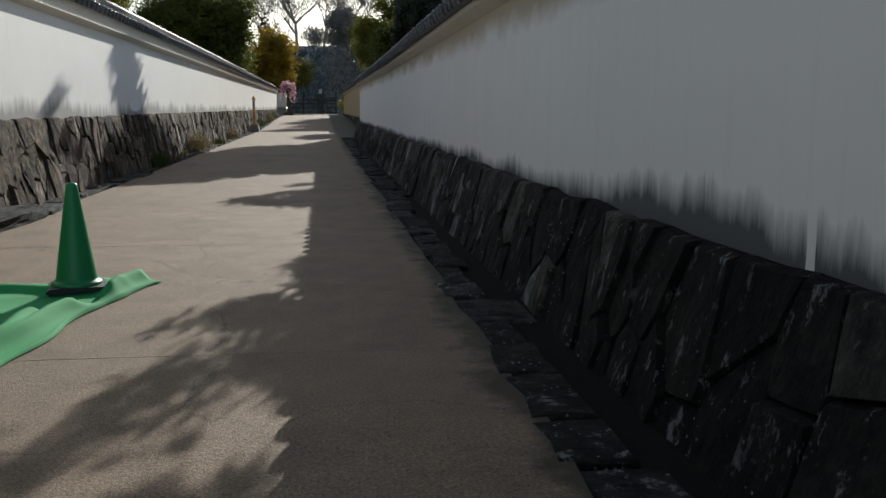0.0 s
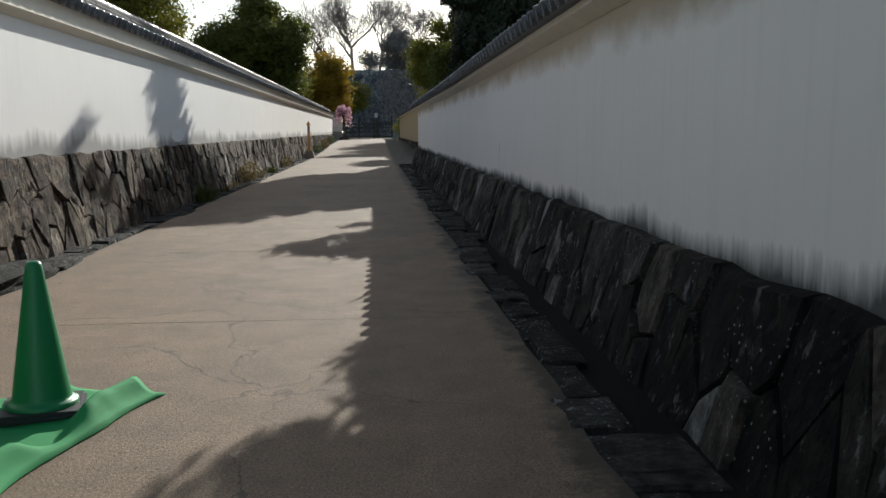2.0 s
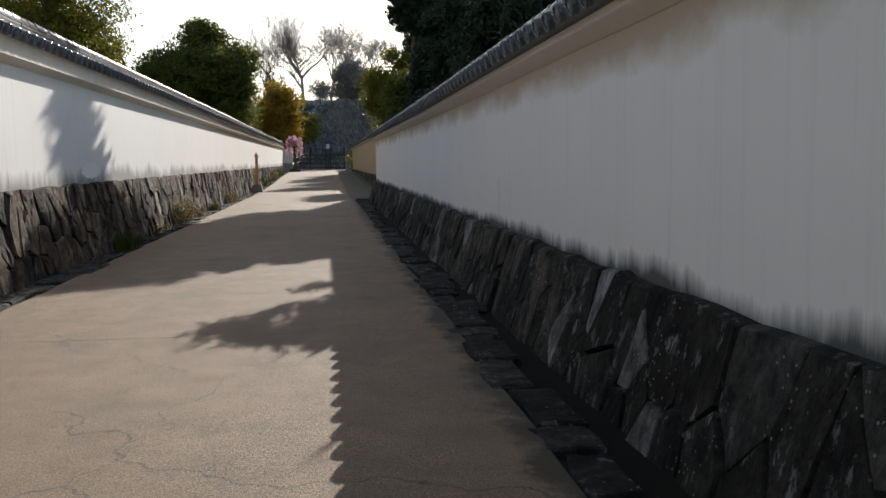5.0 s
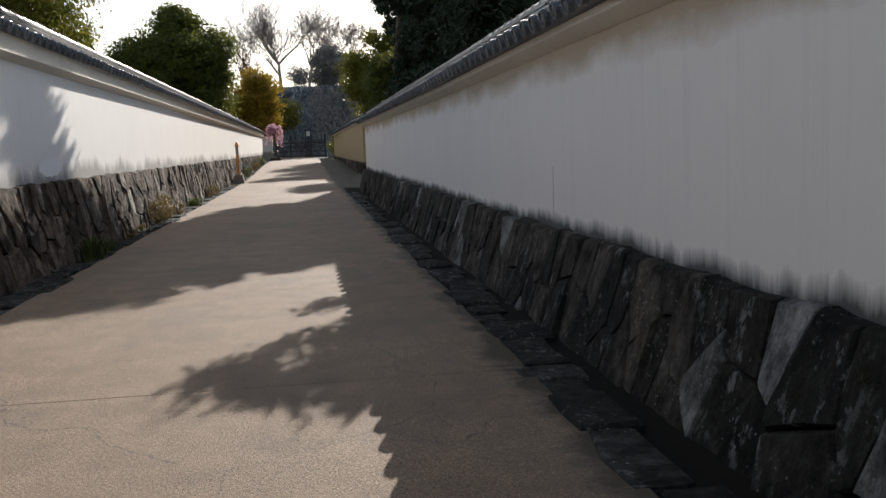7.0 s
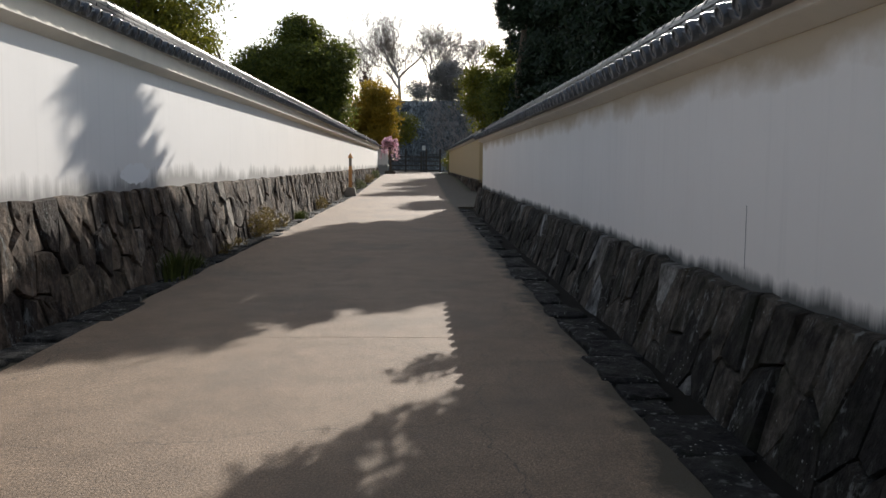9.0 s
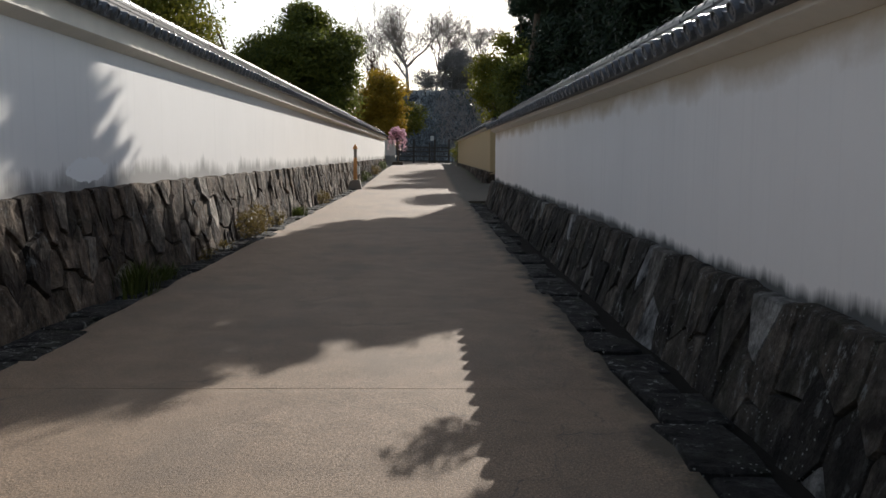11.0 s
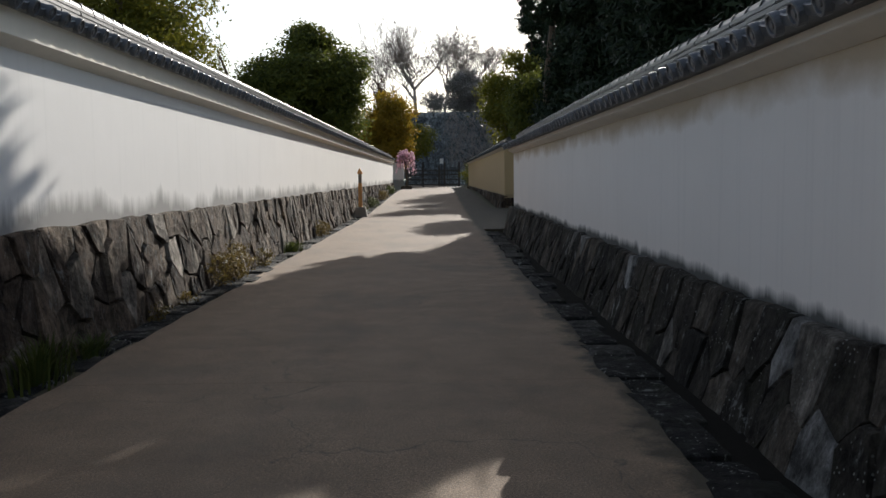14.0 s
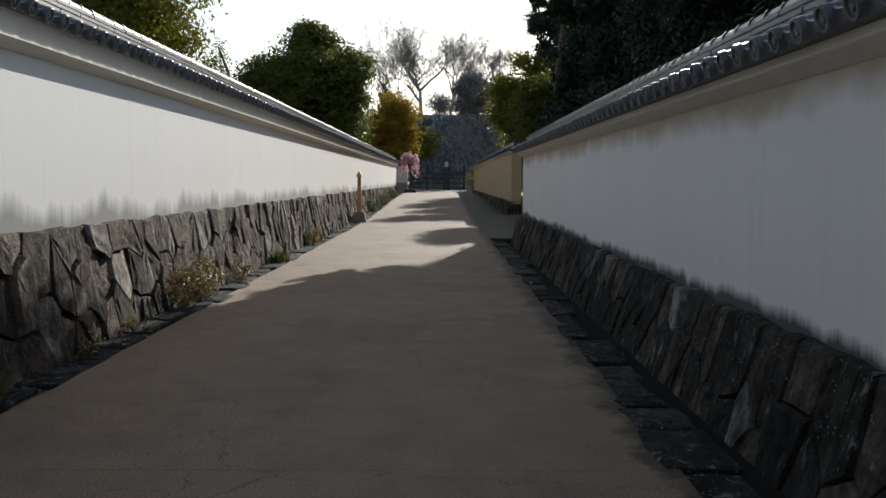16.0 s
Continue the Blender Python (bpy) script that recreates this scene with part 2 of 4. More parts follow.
WHITE = plain("white_board", (0.75, 0.74, 0.70), 0.6, vary=0.08, scale=6, bump=0.05)
BARK = plain("brown_bark", (0.09, 0.065, 0.045), 0.9, vary=0.4, scale=9, bump=0.8, stretch=(3, 3, 0.5))
GREYBARK = plain("grey_bark", (0.30, 0.275, 0.26), 0.9, vary=0.3, scale=6, bump=0.5)
METAL = plain("dark_lamp_metal", (0.04, 0.04, 0.045), 0.5, 0.6)
LEAF_DARK = leaf_material("camellia_leaves", (0.026, 0.052, 0.016), (0.20, 0.205, 0.032), 0.5)
LEAF_OLIVE = leaf_material("olive_leaves", (0.07, 0.095, 0.014), (0.24, 0.21, 0.026), 0.45)
LEAF_GOLD = leaf_material("golden_leaves", (0.17, 0.15, 0.018), (0.48, 0.29, 0.03), 0.5)
LEAF_CEDAR = leaf_material("cedar_needles", (0.010, 0.020, 0.011), (0.03, 0.048, 0.022), 0.2)
# twig grey made paler: the haze of distance is put into the colour
LEAF_HAZED = leaf_material("hazed_grey_leaves", (0.26, 0.255, 0.25), (0.42, 0.39, 0.37), 0.5)
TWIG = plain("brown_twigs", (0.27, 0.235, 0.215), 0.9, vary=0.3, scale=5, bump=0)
LEAF_RUST = leaf_material("reddish_conifer_needles", (0.05, 0.028, 0.02), (0.09, 0.055, 0.035), 0.3)
LEAF_PINK = leaf_material("plum_blossom", (0.62, 0.32, 0.40), (0.86, 0.60, 0.66), 0.5)
GRASS = leaf_material("grass_blades", (0.035, 0.06, 0.015), (0.11, 0.12, 0.03))
DRY = leaf_material("dry_weeds", (0.10, 0.085, 0.02), (0.22, 0.15, 0.05))


# ---- mesh helpers ----
def mesh(name, verts, faces, material, smooth=False):
    me = bpy.data.meshes.new(name)
    me.from_pydata([tuple(v) for v in verts], [], faces)
    me.materials.append(material)
    if smooth:
        me.polygons.foreach_set("use_smooth", [True] * len(me.polygons))
    me.update()
    return me


def put(name, me, parent=None, at=None, label=""):
    ob = new(name, me)
    ob.parent = parent
    if at is not None:
        ob.matrix_basis = at
    if label:
        ob["label"] = label
    return ob


def part(name, bm, material, parent=None, label="", smooth=False):
    me = bpy.data.meshes.new(name)
    bm.to_mesh(me)
    bm.free()
    me.materials.append(material)
    if smooth:
        me.polygons.foreach_set("use_smooth", [True] * len(me.polygons))
    return put(name, me, parent, None, label)


def box(x0, x1, y0, y1, z0, z1, bevel=0.0):
    bm = bmesh.new()
    bmesh.ops.create_cube(bm, size=1, matrix=Matrix.Translation(((x0 + x1) / 2, (y0 + y1) / 2, (z0 + z1) / 2)) @ Matrix.Diagonal((x1 - x0, y1 - y0, z1 - z0, 1)))
    if bevel:
        bmesh.ops.bevel(bm, geom=bm.edges[:], offset=bevel, segments=2, affect="EDGES")
    return bm


def sweep(profile, ys, flip=False):
    """A closed profile of (x, z) points carried along the y values."""
    k = len(profile)
    verts = [(x, y, z) for y in ys for x, z in profile]
    faces = []
    for i in range(len(ys) - 1):
        for j in range(k):
            a, b = i * k + j, i * k + (j + 1) % k
            faces.append((a, b, b + k, a + k) if not flip else (a + k, b + k, b, a))
    ends = [tuple(range(k)), tuple(reversed(range((len(ys) - 1) * k, len(ys) * k)))]
    faces += [tuple(reversed(e)) for e in ends] if not flip else ends
    return verts, faces


def lathe(profile, n=24):
    verts = [(r * math.cos(2 * math.pi * i / n), r * math.sin(2 * math.pi * i / n), z) for r, z in profile for i in range(n)]
    faces = [(a * n + i, a * n + (i + 1) % n, (a + 1) * n + (i + 1) % n, (a + 1) * n + i) for a in range(len(profile) - 1) for i in range(n)]
    faces.append(tuple(range((len(profile) - 1) * n, len(profile) * n)))
    return verts, faces


def tube(points, radii, n=6):
    """Verts and faces of a tapered tube along points."""
    verts, faces = [], []
    for i, p in enumerate(points):
        d = (points[min(i + 1, len(points) - 1)] - points[max(i - 1, 0)]).normalized()
        a = d.orthogonal().normalized()
        b = d.cross(a)
        for j in range(n):
            t = 2 * math.pi * j / n
            verts.append(p + (a * math.cos(t) + b * math.sin(t)) * radii[i])
    for i in range(len(points) - 1):
        for j in range(n):
            faces.append((i * n + j, i * n + (j + 1) % n, (i + 1) * n + (j + 1) % n, (i + 1) * n + j))
    return verts, faces


def join(pieces):
    verts, faces = [], []
    for v, f in pieces:
        k = len(verts)
        verts += list(v)
        faces += [tuple(i + k for i in q) for q in f]
    return verts, faces


def rise(y):
    """The height of the lane at y: level, then a gentle rise towards the gate."""
    t = min(max((y - 44) / 40, 0), 1)
    return 0.55 * t * t * (3 - 2 * t)


# ---- irregular masonry ----
def cells(y0, y1, z0, z1, w, h, rnd):
    """Irregular stone outlines that fill a strip: each a list of (y, z)."""
    rows = max(1, round((z1 - z0) / h))
    sites = []
    for r in range(rows):
        y = y0 - 2 * w
        while y < y1 + 2 * w:
            y += w * rnd.choice((0.45, 0.7, 1.0, 1.3, 1.7)) * rnd.uniform(0.85, 1.15)
            sites.append((y / w, (z0 + (r + 0.5 + rnd.uniform(-0.5, 0.5)) * (z1 - z0) / rows) / h))
    sites.sort()
    out = []
    for i, (a, b) in enumerate(sites):
        if not (y0 <= a * w < y1 and z0 < b * h < z1):
            continue
        skew = rnd.uniform(-0.15, 0.15)
        poly = [(a - 2, z0 / h), (a + 2, z0 / h), (a + 2, z1 / h), (a - 2, z1 / h)]
        j = i
        near = []
        for step in (-1, 1):
            j = i + step
            while 0 <= j < len(sites) and abs(sites[j][0] - a) < 3.2:
                near.append(sites[j])
                j += step
        for c, d in near:
            mx, mz, nx, nz = (a + c) / 2, (b + d) / 2, c - a, d - b
            res = []
            for k in range(len(poly)):
                p, q = poly[k - 1], poly[k]
                fp = (p[0] - mx) * nx + (p[1] - mz) * nz
                fq = (q[0] - mx) * nx + (q[1] - mz) * nz
                if (fp < 0) != (fq < 0):
                    t = fp / (fp - fq)
                    res.append((p[0] + (q[0] - p[0]) * t, p[1] + (q[1] - p[1]) * t))
                if fq < 0:
                    res.append(q)
            poly = res
            if len(poly) < 3:
                break
        if len(poly) >= 3:
            out.append([(p * w, q * h) for p, q in poly])
    return out


def stone(poly, place, depth, gap, proud, rnd):
    """One rough stone: outline poly, place(off, y, z) gives the point that far out of the wall's face."""
    cy, cz = sum(p[0] for p in poly) / len(poly), sum(p[1] for p in poly) / len(poly)
    size = max(math.hypot(p[0] - cy, p[1] - cz) for p in poly)
    ring = []
    for k in range(len(poly)):
        p, q = poly[k], poly[(k + 1) % len(poly)]
        ring.append(p)
        if math.hypot(p[0] - q[0], p[1] - q[1]) > 0.55 * size:
            ring.append(((p[0] + q[0]) / 2 + rnd.uniform(-0.03, 0.03) * size, (p[1] + q[1]) / 2 + rnd.uniform(-0.03, 0.03) * size))
    n = len(ring)
    g = 1 - gap / max(size, 0.05)
    ty, tz, base = rnd.uniform(-0.09, 0.09), rnd.uniform(-0.05, 0.05), rnd.uniform(-0.3, 1.0) * proud
    verts, faces = [], []
    for scale, off, rough in ((g, -depth, 0), (g, -0.30 * proud - 0.03, 0.15), (g * rnd.uniform(0.91, 0.96), 0.0, 0.2), (g * 0.5, 0.0, 0.25)):
        for y, z in ring:
            yy, zz = cy + (y - cy) * scale, cz + (z - cz) * scale
            o = off if off == -depth else off + base + ty * (yy - cy) + tz * (zz - cz) + rnd.uniform(-1, 1) * rough * proud
            verts.append(place(o, yy, zz))
    verts.append(place(base + rnd.uniform(0, 0.15) * proud, cy, cz))
    for r in range(3):
        for k in range(n):
            faces.append((r * n + k, r * n + (k + 1) % n, (r + 1) * n + (k + 1) % n, (r + 1) * n + k))
    for k in range(n):
        faces.append((3 * n + k, 3 * n + (k + 1) % n, 4 * n))
    return verts, faces


def masonry(parent, polys, place, depth, gap, proud, material, single, rnd, lighter=None, pale=()):
    """Stones as parts where single(y) holds, the others joined."""
    rest, made = [], 0
    mids = [(sum(p[0] for p in q) / len(q), sum(p[1] for p in q) / len(q)) for q in polys]
    light = {min(range(len(polys)), key=lambda i: math.hypot(mids[i][0] - a, mids[i][1] - b)) for a, b in pale}
    for i, poly in enumerate(polys):
        v, f = stone(poly, place, depth, gap, proud, rnd)
        if made < 300 and single(sum(p[0] for p in poly) / len(poly)):
            # near stones get the darkened colour, the lighter one grows likelier along y
            look_of = STONE_P if i in light else lighter if lighter and rnd.random() < (mids[i][0] - 3) / 9 else material
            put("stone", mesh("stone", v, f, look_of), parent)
            made += 1
        else:
            rest.append((v, f))
    if rest:
        tagged(put("far_stones", mesh("far_stones", *join(rest), lighter or material), parent), kind="stuff")


# ---- tiles, built once ----
PITCH = 0.30


def cover_tile():
    """A half-round cover tile, its round end plate with a rim; it runs from the eave (0) inwards along -x."""
    n, r, ln, pieces = 10, 0.062, 0.46, []
    for ra, rb, x0, x1 in ((r, r, 0.0, -0.26), (r * 0.92, r * 0.92, -0.24, -ln)):
        v = [(x, rr * math.cos(math.pi * i / n), rr * math.sin(math.pi * i / n)) for x, rr in ((x0, ra), (x1, rb)) for i in range(n + 1)]
        pieces.append((v, [(i, i + n + 1, i + n + 2, i + 1) for i in range(n)]))
    m = 20
    prof = [(-0.03, 0.07), (0.012, 0.07), (0.018, 0.064), (0.018, 0.052), (0.006, 0.048), (0.006, 0.026), (0.014, 0.02), (0.014, 0.006)]
    v = [(x, q * math.cos(2 * math.pi * i / m), q * math.sin(2 * math.pi * i / m)) for x, q in prof for i in range(m)]
    f = [(a * m + i, a * m + (i + 1) % m, (a + 1) * m + (i + 1) % m, (a + 1) * m + i) for a in range(len(prof) - 1) for i in range(m)]
    f += [tuple(range((len(prof) - 1) * m, len(prof) * m)), tuple(reversed(range(m)))]
    pieces.append((v, f))
    return mesh("cover_tile", *join(pieces), TILE)


def pan_tile():
    """A hollow pan tile with a curved lip at the eave."""
    n, half, pieces = 8, PITCH / 2, []

    def sag(t):
        return -0.045 * (1 - t * t)
    for x0, x1, dz in ((0.0, -0.24, 0.0), (-0.22, -0.46, 0.018)):
        v = []
        for x in (x0, x1):
            for top in (0.02, 0.0):
                v += [(x, half * t, sag(t) + top + dz) for t in [-1 + 2 * i / n for i in range(n + 1)]]
        k = n + 1
        f = [(i, i + 1, 2 * k + i + 1, 2 * k + i) for i in range(n)] + [(k + i + 1, k + i, 3 * k + i, 3 * k + i + 1) for i in range(n)]
        f += [(i + 1, i, k + i, k + i + 1) for i in range(n)]
        pieces.append((v, f))
    v = []
    for x in (0.014, -0.006):
        for i in range(n + 1):
            t = -1 + 2 * i / n
            v += [(x, half * t * 0.9, sag(t) + 0.022), (x, half * t * 0.9, sag(t) - 0.036 * (1 - 0.4 * t * t))]
    k = 2 * (n + 1)
    f = []
    for i in range(n):
        a, b, c, d = 2 * i, 2 * i + 1, 2 * i + 3, 2 * i + 2
        f += [(a, b, c, d), (k + d, k + c, k + b, k + a), (b, k + b, k + c, c), (a, d, k + d, k + a)]
    pieces.append((v, f))
    return mesh("pan_tile", *join(pieces), TILE)


def ridge_cap():
    n, v = 10, []
    for y, r in ((0.0, 0.088), (0.04, 0.088), (0.042, 0.078), (PITCH + 0.02, 0.078)):
        v += [(r * math.cos(math.pi * i / n), y, r * math.sin(math.pi * i / n)) for i in range(n + 1)]
    k = n + 1
    return mesh("ridge_cap", v, [(a * k + i, a * k + i + 1, (a + 1) * k + i + 1, (a + 1) * k + i) for a in range(3) for i in range(n)], TILE, True)


def ridge_course(half):
    bm = box(-half, half, 0.003, 3 * PITCH - 0.003, 0, 0.042, 0.007)
    me = bpy.data.meshes.new("ridge_course")
    bm.to_mesh(me)
    bm.free()
    me.materials.append(TILE)
    return me


COVER, PAN, CAP = cover_tile(), pan_tile(), ridge_cap()
COURSES = [ridge_course(0.165), ridge_course(0.152), ridge_course(0.14), ridge_course(0.128)]


def tiled_wall(name, label, x0, s, y0, y1, stone_top, cornice, eave, plaster, stones, single, seed, w=0.30, h=0.44, proud=0.03, tilt=0.0, over=0.28, lighter=None, pale=(), foot=(0.03, 0.17)):
    """A plastered garden wall on a stone base under a tiled roof. s = 1: its face looks towards -x from x0; -1: towards +x."""
    rnd = random.Random(seed)
    thick = 0.42
    flip = s > 0

    def X(off):
        return x0 - s * off

    def lift(y):
        return tilt * max(0.0, 20 - y)

    def raised(shape):
        return [(a, b, c + lift(b) * min(1, max(0, c / 2.2))) for a, b, c in shape[0]], shape[1]
    ys = list(np.linspace(y0, y1, 40))
    rect = [(X(0), stone_top - 0.12), (X(0), cornice + 0.05), (X(-thick), cornice + 0.05), (X(-thick), stone_top - 0.12)]
    wall = tagged(put(name, mesh(name, *raised(sweep(rect, ys, flip)), plaster)), label, "wall", kind="structure")
    top = eave - 0.05
    prof = [(X(-0.05), cornice), (X(0.012), cornice), (X(0.022), cornice + 0.006), (X(0.135), cornice + 0.058), (X(0.145), cornice + 0.066), (X(0.145), cornice + 0.078), (X(0.125), cornice + 0.084), (X(0.13), top + 0.02), (X(0.145), top + 0.07), (X(-0.05), top + 0.1)]
    put("cornice", mesh("cornice", *raised(sweep(prof, ys, flip)), TRIM), wall, label="cream plaster cornice under the eave")
    core = [(X(foot[0] + stone_top * foot[1] - 0.13), -0.4), (X(foot[0] - 0.06), stone_top - 0.06), (X(-thick), stone_top - 0.06), (X(-thick), -0.4)]
    put("base_core", mesh("base_core", *sweep(core, [y0 + 0.1, y1 - 0.1], flip), MORTAR), wall)

    def face(off, y, z):
        return Vector((X(foot[0] + max(0, stone_top - z) * foot[1] + off), y, z + lift(y) * min(1, max(0, z / 2.2))))
    polys = cells(y0, y1, -0.15, stone_top, w, h, rnd)
    jag = [[(p, q + (0.012 * math.sin(p * 5.1) + 0.010 * math.sin(p * 13.7) if q > stone_top - 0.01 else 0)) for p, q in poly] for poly in polys]
    masonry(wall, jag, face, 0.16, 0.007 if s > 0 else 0.015, proud, stones, single, rnd, lighter, pale)
    # the stones of the end that looks back along the lane
    ends = cells(0, thick + 0.1, -0.15, stone_top, w * 0.9, h, rnd)
    put("end_stones", mesh("end_stones", *join([stone(p, lambda o, a, z: Vector((X(0.1 - a), y0 + 0.05 - o if s > 0 else y0 + 0.05 - o, z)), 0.1, 0.008, 0.04, rnd) for p in ends]), stones), wall)
    # roof: bed, tiles, ridge
    mid, climb = thick / 2, 0.13
    bed = [(X(over - 0.05), eave + 0.02), (X(0.1), eave - 0.02), (X(-thick - 0.1), eave - 0.02), (X(-thick - over + 0.05), eave), (X(-mid - 0.1), eave + climb), (X(-mid + 0.1), eave + climb)]
    roof = put("roof", mesh("roof", *raised(sweep(bed, [y0 - 0.15, *ys[1:-1], y1 + 0.15], flip)), TILE), wall, label="dark grey tiled roof with round eave ends")
    count = int((y1 - y0 + 0.3) / PITCH)
    slope = math.degrees(math.atan2(climb, over + mid - 0.1))
    for i in range(count):
        y = y0 - 0.1 + (i + 0.5) * PITCH
        wob = rnd.uniform(-0.006, 0.006) + lift(y)
        m = pose(X(over), y, eave + 0.035 + wob, 0, 0, 0) @ pose(0, 0, 0, 0, 0, 180 if s > 0 else 0)
        # local -x runs inwards and upwards
        m = m @ pose(0, 0, 0, rnd.uniform(-1.5, 1.5), slope, 0)
        put("cover_tile", COVER, roof, m)
        m2 = pose(X(over - 0.02), y + PITCH / 2, eave + 0.078 + wob, 0, 0, 180 if s > 0 else 0) @ pose(0, 0, 0, 0, slope, rnd.uniform(-1, 1))
        put("pan_tile", PAN, roof, m2)
        put("ridge_cap", CAP, roof, pose(X(-mid), y - PITCH / 2, eave + lift(y) + climb + 0.245 + rnd.uniform(-0.004, 0.004)))
        if i % 3 == 0:
            for j, c in enumerate(COURSES):
                put("ridge_course", c, roof, pose(X(-mid) + rnd.uniform(-0.004, 0.004), y - PITCH / 2 + (j % 2) * 0.4 - 0.2, eave + lift(y) + climb + 0.045 + j * 0.05))
    return wall


# ---- ground, lane, kerbs ----
def sheet(name, xs, ys, dz, material, label, category):
    v = [(x, y, rise(y) + dz) for y in ys for x in xs]
    k = len(xs)
    f = [(j * k + i, j * k + i + 1, (j + 1) * k + i + 1, (j + 1) * k + i) for j in range(len(ys) - 1) for i in range(k - 1)]
    return tagged(put(name, mesh(name, v, f, material)), label, category, kind="structure")


sheet("ground", [-1500, -60, -4.2, 1.7, 60, 1500], [-400, -20, 0, 20, 40, 46, 52, 58, 64, 70, 76, 82, 88, 130, 300, 1500], -0.14, EARTH, "bare brown earth with moss beside the lane", "ground")
road = tagged(put("road", mesh("road", *sweep([(-3.28, -0.04), (-3.28, -0.02), (0.9, -0.02), (0.9, -0.04)], [-8, 44], True), MORTAR)), "pale tan concrete lane with fine cracks and joints", "road", kind="structure")
SLAB = 3.86


def slab(y0, y1, x1):
    ys = list(np.linspace(y0 + 0.0025, y1 - 0.0025, 9))
    xs = list(np.linspace(-3.28, x1, 9))
    v, k = [], len(xs)
    for y in ys:
        for i, x in enumerate(xs):
            edge = 0.05 * noise.noise((y * 1.3, i * 0.1, 2.0)) + 0.03 * noise.noise((y * 5.0, 3.0, 1.0)) if i in (0, k - 1) else 0
            v.append((x + edge, y, rise(y) + 0.006 * noise.noise((x * 0.6, y * 0.5, 0))))
    n = len(v)
    v += [(a, b, c - 0.06) for a, b, c in v]
    f = [(j * k + i, j * k + i + 1, (j + 1) * k + i + 1, (j + 1) * k + i) for j in range(len(ys) - 1) for i in range(k - 1)]
    rim = [j for j in range(k)] + [(r + 1) * k - 1 for r in range(1, len(ys))] + [len(ys) * k - 2 - j for j in range(k - 1)] + [r * k for r in range(len(ys) - 2, 0, -1)]
    m = len(v)
    v += [v[j] for j in rim] + [v[j + n] for j in rim]
    q = len(rim)
    f += [(m + j, m + (j - 1) % q, m + q + (j - 1) % q, m + q + j) for j in range(q)]
    return v, f


for k in range(-2, 27):
    a = 0.77 + SLAB * k
    put("slab", mesh("slab", *slab(a, a + SLAB, 0.89 if a < 36 else 2.0), CONCRETE, True), road)
sheet("side_lane", [2.0, 2.6, 3.0, 3.4], [37.4, 42, 46, 50, 54.5], -0.004, CONCRETE, "pale concrete side lane opening between two walls", "road")
sheet("gate_court", [-30, -5, 2, 30], [105, 112, 130], 0.0, CONCRETE, "sunlit pale ground behind the gate", "pavement")


def kerb(name, label, x0, x1, y0, y1, seed):
    rnd = random.Random(seed)
    strip = tagged(sheet(name, [min(x0, x1) - 0.12, max(x0, x1) + (0.2 if x0 > 0 else 0.12)], list(np.arange(y0, y1, 2.0)) + [y1], -0.035, MORTAR if x0 > 0 else MOSS, label, "kerb"))
    y = y0
    while y < y1:
        ln = rnd.uniform(0.35, 0.85)
        a, b = x0 + rnd.uniform(-0.06, 0.05), x1 + rnd.uniform(-0.14, 0.10)
        hgt = rise(y) + rnd.uniform(-0.018, 0.02)
        ring = [(a, y + 0.02), (a + rnd.uniform(-0.04, 0.04), y + ln * 0.5), (a + rnd.uniform(-0.03, 0.05), y + ln - 0.02), ((a + b) / 2, y + ln - rnd.uniform(0, 0.03)), (b, y + ln - 0.02), (b + rnd.uniform(-0.03, 0.03), y + ln * 0.45), (b, y + 0.02), ((a + b) / 2, y + rnd.uniform(0, 0.03))]
        cx, cy = (a + b) / 2, y + ln / 2
        v, f = [], []
        for sc, z in ((1, -0.12), (1, -0.014), (0.92, 0.0), (0.5, 0.004)):
            v += [(cx + (p - cx) * sc, cy + (q - cy) * sc, hgt + z + (rnd.uniform(-0.008, 0.008) if z > -0.1 else 0)) for p, q in ring]
        if x0 > x1:
            v = [(2 * cx - p, q, z) for p, q, z in v]
        n = 8
        f = [(r * n + k, (r + 1) * n + k, (r + 1) * n + (k + 1) % n, r * n + (k + 1) % n) for r in range(3) for k in range(n)] + [tuple(reversed(range(3 * n, 4 * n)))]
        bm = bmesh.new()
        me = mesh("kerbstone", v, f, STONE_K)
        bm.from_mesh(me)
        bmesh.ops.recalc_face_normals(bm, faces=bm.faces[:])
        bm.to_mesh(me)
        bm.free()
        put("kerbstone", me, strip)
        y += ln
    return strip


kerb("kerb_right", "dark slate kerb stones with lichen and moss", 0.87, 1.22, -3, 38, 3)
kerb("kerb_left", "flat dark kerb stones along the stone base", -3.64, -3.28, 10.8, 84, 4)

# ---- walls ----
tiled_wall("wall_right", "long white plastered wall with black mould above dark stones", 1.65, 1, -6.0, 38.0, 0.69, 2.125, 2.255, PLASTER_R, STONE_R, lambda y: 1 < y < 32, 11, proud=0.022, tilt=0.0062, lighter=STONE_R_FAR, pale=((18.35, 0.42), (17.9, 0.2), (10.4, 0.55), (22.5, 0.4)), foot=(0.075, 0.31))
tiled_wall("wall_left", "long sunlit white plastered wall on brown stones with tiled roof", -3.85, -1, -6.0, 84.0, 1.12, 2.58, 2.855, PLASTER_L, STONE_L, lambda y: 12 < y < 36, 12, w=0.34, h=0.43, proud=0.045, over=0.24)
tiled_wall("wall_ochre", "ochre plastered wall on stone base with tiled roof", 2.6, 1, 54.0, 100.0, 0.66, 2.70, 2.82, PLASTER_B, STONE_L, lambda y: y < 70, 13)

